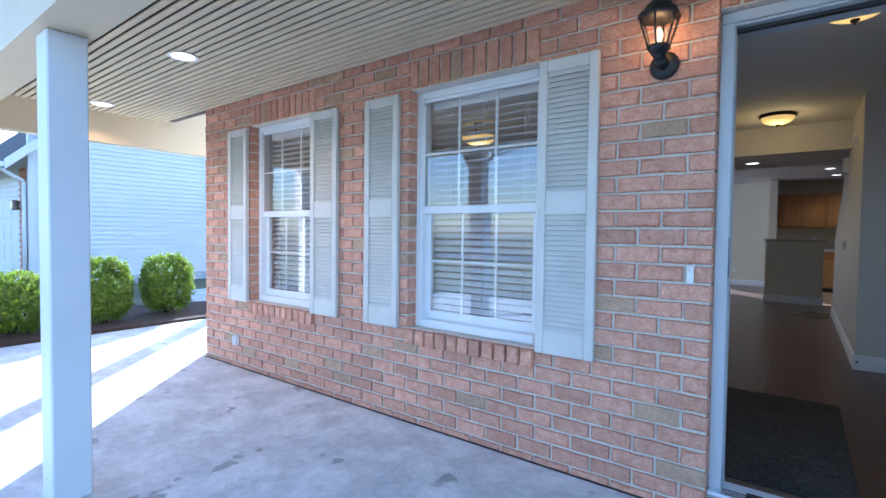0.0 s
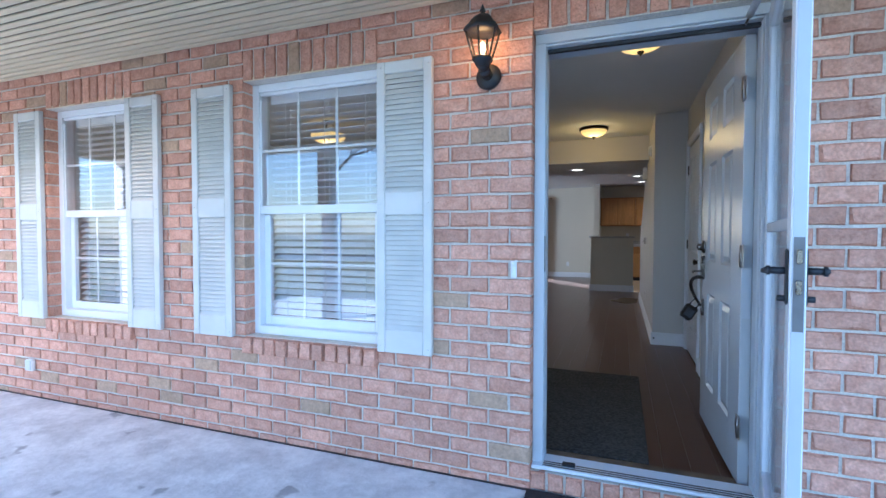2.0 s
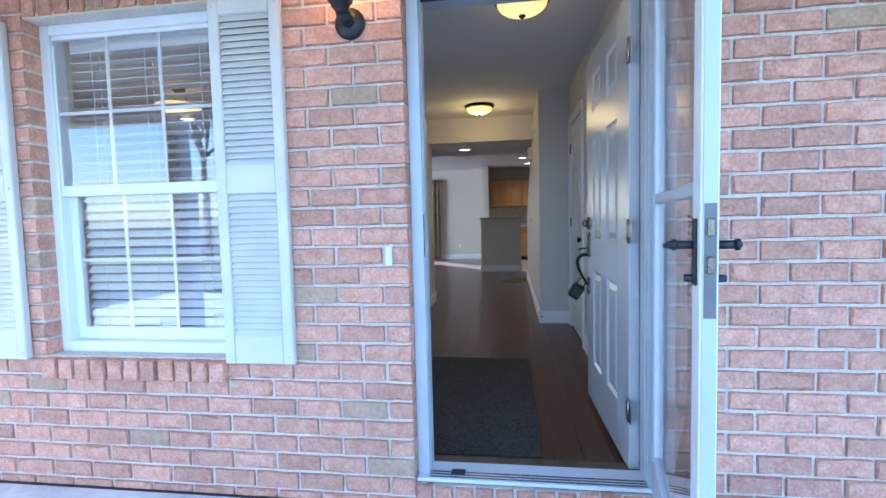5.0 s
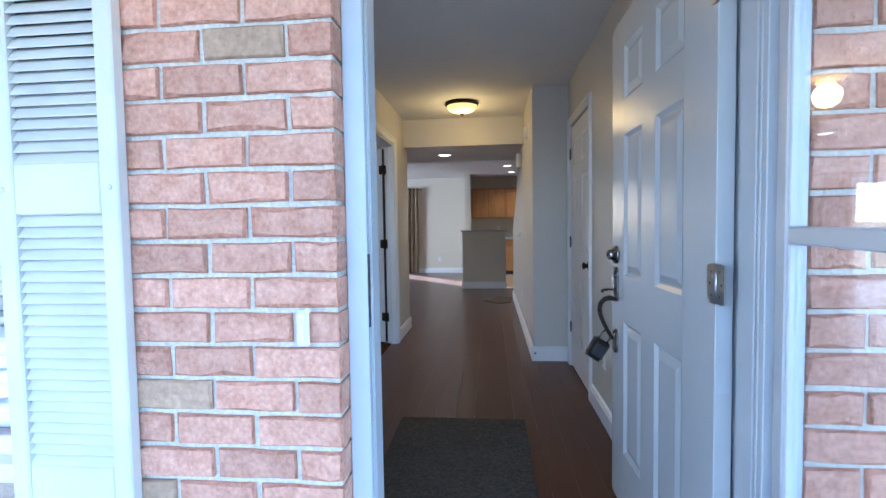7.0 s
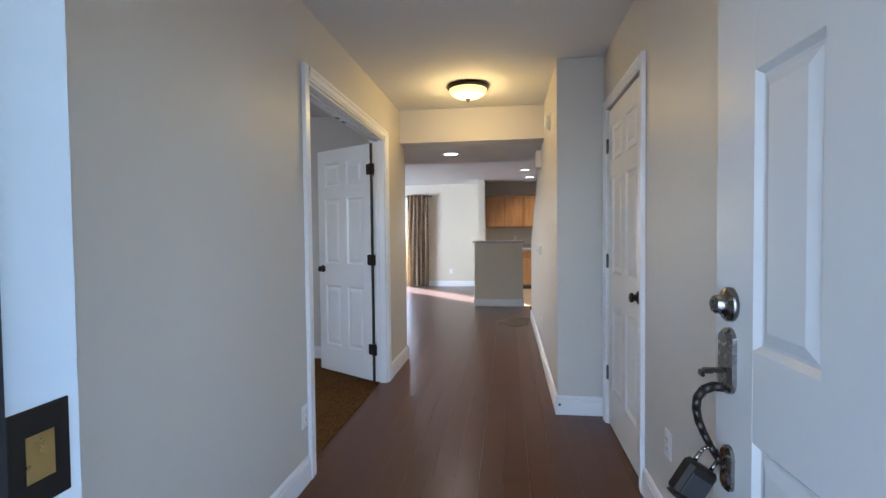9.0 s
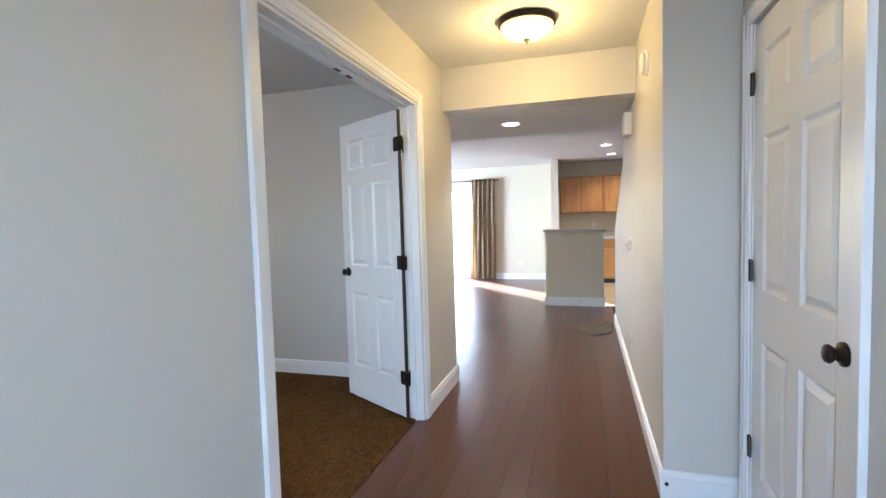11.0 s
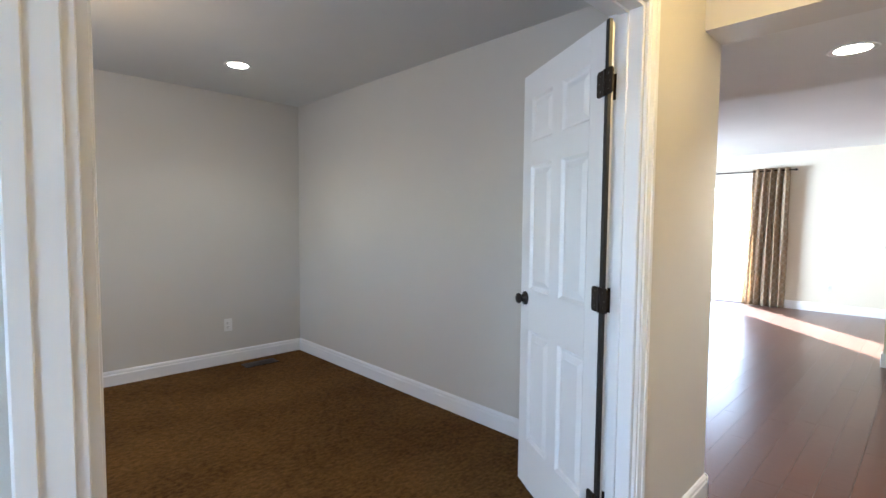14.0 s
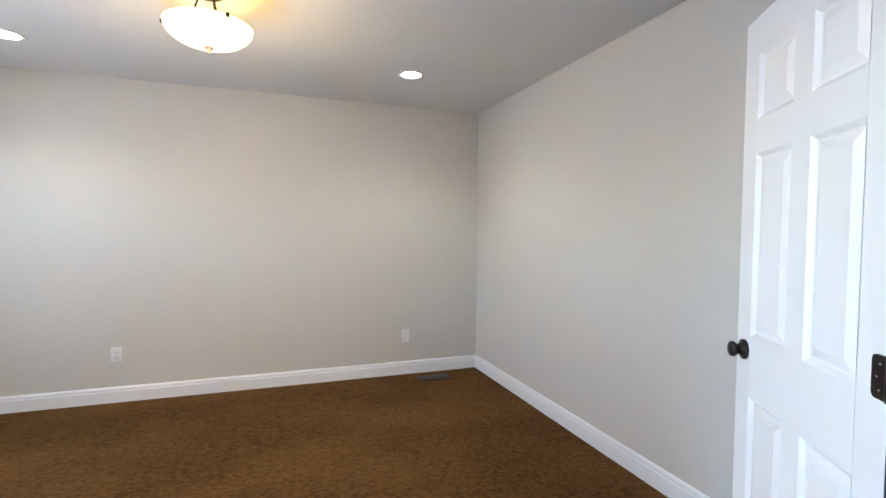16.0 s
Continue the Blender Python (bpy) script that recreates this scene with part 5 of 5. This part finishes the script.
# Assumed window, out of view, added around the living room fill lamp.
lw = structure(empty("window_living", (-6.12, 11.0, 0.65), "", ""), "added unseen white vinyl window for the living room fill light", "window")
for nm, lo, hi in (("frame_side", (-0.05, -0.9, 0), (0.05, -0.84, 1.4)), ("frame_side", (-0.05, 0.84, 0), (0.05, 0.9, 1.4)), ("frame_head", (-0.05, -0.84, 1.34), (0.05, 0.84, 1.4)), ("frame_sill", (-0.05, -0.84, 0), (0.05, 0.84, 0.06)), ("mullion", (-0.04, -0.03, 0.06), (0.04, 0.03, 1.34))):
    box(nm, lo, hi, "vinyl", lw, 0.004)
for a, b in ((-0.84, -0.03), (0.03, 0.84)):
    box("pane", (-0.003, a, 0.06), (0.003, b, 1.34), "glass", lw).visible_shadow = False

# ---------------------------------------------------------------- garden
def bush(x, y, w, d, h, seed):
    rng = random.Random(seed)
    t = empty("boxwood_bush", (x, y, -0.04), "clipped rounded green boxwood bush in mulch", "bush", "boxwood bushes")
    bm = bmesh.new()
    for k in range(6):
        a = rng.uniform(0, 6.28)
        add_tube(bm, (0.03 * math.cos(a), 0.03 * math.sin(a), 0), (w * 0.3 * math.cos(a), d * 0.3 * math.sin(a), h * 0.6), 0.012, 0.005, 6)
    part("stems", bm, "twig", t)
    bm = bmesh.new()
    for k in range(1500):
        u, a = rng.uniform(-1, 1), rng.uniform(0, 2 * math.pi)
        s = math.sqrt(max(0, 1 - u * u)) ** (0.66 if u > 0 else 0.5)
        r = rng.uniform(0.62, 1.0) ** 0.5 * (1 + 0.07 * noise.noise(Vector((a * 2.2, u * 3.1, seed))) + 0.08 * noise.noise(Vector((a * 6, u * 8, seed))))
        if rng.random() < 0.04:
            r *= 1.05
        c = Vector((w / 2 * r * s * math.cos(a), d / 2 * r * s * math.sin(a), h * 0.52 + h * 0.48 * r * u))
        out = Vector((math.cos(a) * s, math.sin(a) * s, u + 0.35)).normalized()
        for _ in range(6):
            n = out + Vector((rng.gauss(0, 0.6), rng.gauss(0, 0.6), rng.gauss(0, 0.6)))
            q = n.to_track_quat("Z", "Y") @ Euler((0, 0, rng.uniform(0, 6.28))).to_quaternion()
            e = c + Vector((rng.gauss(0, 0.016), rng.gauss(0, 0.016), rng.gauss(0, 0.016)))
            l, b = rng.uniform(0.014, 0.026), rng.uniform(0.009, 0.015)
            vs = [bm.verts.new(e + q @ Vector(p)) for p in ((0, -l, 0), (b, 0, 0.005), (0, l, 0), (-b, 0, 0.005))]
            bm.faces.new((vs[0], vs[1], vs[2]))
            bm.faces.new((vs[0], vs[2], vs[3]))
    part("foliage", bm, "leaf", t, "small bright green leaves")
    return t


bush(-7.02, 3.28, 0.68, 0.68, 0.86, 1)
bush(-6.76, 2.40, 0.62, 0.64, 0.86, 2)
bush(-6.80, 1.50, 0.88, 0.80, 0.72, 3)
bush(-6.66, 0.68, 0.90, 0.82, 0.72, 4)


def bare_tree(x, y, h, r, seed, z=-0.34, fork=0.3):
    rng = random.Random(seed)
    t = empty("bare_tree", (x, y, z), "leafless winter tree with grey bark", "tree", "bare trees")
    limbs = bmesh.new()

    def grow(p, d, length, rad, depth):
        q = p + d * length
        add_tube(limbs, p, q, rad, rad * 0.68, 7 if depth < 2 else 4, False)
        if depth >= 5:
            return
        for k in range(3 if depth else 5):
            nd = (d + Vector((rng.gauss(0, 0.5), rng.gauss(0, 0.5), rng.gauss(0.12, 0.3)))).normalized()
            grow(p + d * length * rng.uniform(0.6, 1.0), nd, length * rng.uniform(0.55, 0.8), rad * 0.58, depth + 1)

    part("trunk", add_tube(bmesh.new(), (0, 0, 0), (0, 0, h * fork), r, r * 0.8, 12), "bark", t, "", True)
    grow(Vector((0, 0, h * fork * 0.97)), Vector((0.03, 0.02, 1)).normalized(), h * 0.26, r * 0.8, 0)
    part("limbs", limbs, "bark", t, "thin bare branches")
    return t


bare_tree(-8.75, 6.25, 12.0, 0.125, 21, -0.34, 0.66)
bare_tree(0.4, -11.5, 8.0, 0.15, 22)
bare_tree(-11.5, -13.0, 8.0, 0.17, 23)
bare_tree(7.5, -16.0, 9.0, 0.17, 24)
slab("road", [(-200, -26), (200, -26), (200, -19), (-200, -19)], -0.339, -0.33, "asphalt", "grey asphalt street beyond the lawn", "road")


def neighbour():
    t = empty("neighbour_house", (-14.6, 6.0, -0.34), "neighbouring house with pale siding and a garage", "house")
    ox, oy, oz = t.location

    def nb(nm, lo, hi, m, parent=t, bevel=0.0, label=""):
        return box(nm, (lo[0] - ox, lo[1] - oy, lo[2] - oz), (hi[0] - ox, hi[1] - oy, hi[2] - oz), m, parent, bevel, label)

    nb("wall", (-24, 3.42, -0.34), (-14.62, 22, 3.0), "siding")
    bm = bmesh.new()
    z = -0.10
    while z < 5.2:
        o = [bm.verts.new((-14.618 - ox, y - oy, zz - oz)) for y, zz in ((3.42, z), (22, z), (22, z + 0.125), (3.42, z + 0.125))]
        i = [bm.verts.new((-14.618 + d - ox, y - oy, zz - oz)) for d, y, zz in ((0.045, 3.42, z), (0.045, 22, z), (0.002, 22, z + 0.125), (0.004, 3.42, z + 0.125))]
        bm.faces.new(i)
        for k in range(4):
            j = (k + 1) % 4
            bm.faces.new((o[k], o[j], i[j], i[k]))
        z += 0.125
    tagged(part("siding", bm, "siding", t), kind="stuff")
    nb("foundation", (-24, 3.40, -0.339), (-14.60, 22, -0.11), "concrete")
    nb("corner_board", (-14.70, 3.36, -0.1), (-14.58, 3.48, 5.2), "vinyl", bevel=0.004)
    bm = bmesh.new()
    rng = random.Random(8)
    z, k = -0.3, 0
    while z < 2.6:
        for j in range(3):
            x = -15.3 + j * 0.205 + (0.1 if k % 2 else 0)
            add_box(bm, (x - ox, 3.33 - oy, z - oz), (min(x + 0.195, -14.71) - ox, 3.41 - oy, z + 0.07 - oz))
        z, k = z + 0.08, k + 1
    tagged(part("brick_pier", bm, "brick", t, "narrow brick pier"), kind="stuff")
    g = nb("garage_door", (-20.2, 3.38, -0.3), (-15.4, 3.419, 1.95), "siding", label="white panelled garage door")
    for i in range(4):
        for j in range(6):
            nb("door_panel", (-20.1 + j * 0.79, 3.365, -0.24 + i * 0.55), (-19.42 + j * 0.79, 3.3795, 0.2 + i * 0.55), "siding", g, 0.004)
    for z in (2.0, 2.13, 2.26, 2.39):
        nb("gable_lap", (-20.3, 3.385, z), (-15.35, 3.41, z + 0.12), "siding")
    rf = bmesh.new()
    v = [rf.verts.new((x - ox, y - oy, z - oz)) for x, y, z in ((-24.3, 2.9, 2.72), (-14.3, 2.9, 2.72), (-14.3, 9.0, 8.6), (-24.3, 9.0, 8.6), (-24.3, 2.9, 2.60), (-14.3, 2.9, 2.60), (-14.3, 9.0, 8.4), (-24.3, 9.0, 8.4))]
    for f in ((0, 1, 2, 3), (4, 5, 6, 7), (0, 1, 5, 4), (1, 2, 6, 5), (2, 3, 7, 6), (3, 0, 4, 7)):
        rf.faces.new([v[k] for k in f])
    part("roof", rf, "shingle", t, "grey shingle roof")
    rk = bmesh.new()
    v = [rk.verts.new((x - ox, y - oy, z - oz)) for x in (-14.32, -14.26) for y, z in ((2.88, 2.52), (9.0, 8.38), (9.0, 8.64), (2.88, 2.76))]
    for f in ((0, 1, 2, 3), (4, 5, 6, 7), (0, 1, 5, 4), (1, 2, 6, 5), (2, 3, 7, 6), (3, 0, 4, 7)):
        rk.faces.new([v[k] for k in f])
    part("rake_board", rk, "vinyl", t, "white rake board")
    gut = nb("gutter", (-24.3, 2.78, 2.58), (-14.3, 2.90, 2.70), "vinyl", bevel=0.01)
    bm = bmesh.new()
    for p, q in (((-14.75, 2.85, 2.6), (-14.68, 3.30, 2.30)), ((-14.68, 3.30, 2.30), (-14.68, 3.30, -0.2))):
        add_tube(bm, Vector(p) - t.location, Vector(q) - t.location, 0.045, sides=8)
    part("downspout", bm, "vinyl", gut, "", True)
    wl = nb("wall_lamp", (-15.28, 3.16, 1.62), (-15.12, 3.30, 1.86), "nickel", bevel=0.02, label="small silver carriage lamp")
    nb("lamp_arm", (-15.22, 3.28, 1.80), (-15.18, 3.33, 1.84), "nickel", wl)
    return t


neighbour()

# ---------------------------------------------------------------- bricks, last
def add_brick(bm, a, b, c, d, y0, y1, rng, v=0.0022):
    """A tumbled brick: an uneven outline and a broken arris, whose faces take the second material."""
    ja = 0.0 if any(abs(a - q) < 0.002 for q in JAMB_HI) else J / 2
    jb = 0.0 if any(abs(b - q) < 0.002 for q in JAMB_LO) else J / 2
    if not (ja and jb):
        y1 = max(y1, 2.545)
    x0, x1 = a + ja - (0.006 if not ja else 0), b - jb + (0.006 if not jb else 0)
    z0, z1 = c + J / 2, d - J / 2
    face = y0 + rng.uniform(-0.0025, 0.0025)
    n = 3 if x1 - x0 > z1 - z0 else 1
    m = 3 if n == 1 else 1
    outline = [(x0 + (x1 - x0) * k / n, z0, 0, 1) for k in range(n)] + [(x1, z0 + (z1 - z0) * k / m, -1, 0) for k in range(m)]
    outline += [(x1 - (x1 - x0) * k / n, z1, 0, -1) for k in range(n)] + [(x0, z1 - (z1 - z0) * k / m, 1, 0) for k in range(m)]
    cx, cz = (x0 + x1) / 2, (z0 + z1) / 2
    back, rim, front_ring = [], [], []
    for x, z, nx, nz in outline:
        jx, jz = rng.uniform(-v, v), rng.uniform(-v, v)
        e = 0.003 + 0.011 * rng.random() ** 4
        ix = nx * e or (e if x < cx else -e) * (1 if abs(x - cx) > (x1 - x0) * 0.49 else 0)
        iz = nz * e or (e if z < cz else -e) * (1 if abs(z - cz) > (z1 - z0) * 0.49 else 0)
        back.append(bm.verts.new((x, y1, z)))
        rim.append(bm.verts.new((x + jx, face + 0.005, z + jz)))
        front_ring.append(bm.verts.new((x + jx + ix, face, z + jz + iz)))
    k = len(back)
    for p, q, mi in ((back, rim, 0), (rim, front_ring, 1)):
        for t in range(k):
            bm.faces.new((p[t], p[(t + 1) % k], q[(t + 1) % k], q[t])).material_index = mi
    bm.faces.new(front_ring)
    return bm


def brick_finish(name, bm, m):
    ob = finish(name, bm, m, brickwork)
    ob.data.materials.append(M["brick_arris"] if m == "brick" else M[m])
    return ob


JAMB_LO = {a for a, b in WIN} | {DX0}
JAMB_HI = {b for a, b in WIN} | {DX1}
rng = random.Random(11)
blocks = brick_blocks()
near = sorted(blocks, key=lambda s: abs((s[0] + s[1]) / 2 - 0.3))[:240]
near_set = set(near)
rest = {"brick": bmesh.new(), "brick_grey": bmesh.new()}
for s in blocks:
    m = "brick_grey" if rng.random() < 0.065 else "brick"
    if s in near_set:
        brick_finish("brick", add_brick(bmesh.new(), *s, BRICK_Y, BRICK_Y + 0.03, rng), m)
    else:
        add_brick(rest[m], *s, BRICK_Y, BRICK_Y + 0.03, rng)
for m, bm in rest.items():
    tagged(brick_finish("brick_courses", bm, m), kind="stuff")

box("sill_mortar", (DX0, BRICK_Y + 0.012, -0.3), (DX1, 2.558, 0.030), "mortar", brickwork)
# soldier courses over the openings, rowlock sills under windows and door
for a, b in WIN + [(DX0, DX1)]:
    door = a == DX0
    n = round((b - a + 0.0) / BH)
    w = (b - a) / n
    for k in range(n):
        z0 = (DZ1 if door else WZ1)
        brick_finish("soldier_brick", add_brick(bmesh.new(), a + k * w, a + (k + 1) * w, z0, min(z0 + 0.185, SOFF + 0.02), BRICK_Y, BRICK_Y + 0.1, rng), "brick_grey" if rng.random() < 0.15 else "brick")
    for k in range(n):
        z1 = 0.035 if door else WZ0
        brick_finish("rowlock_brick", add_brick(bmesh.new(), a + k * w, a + (k + 1) * w, PZ if door else z1 - 0.105, z1, BRICK_Y - (0.03 if not door else 0.0), BRICK_Y + 0.1, rng), "brick")
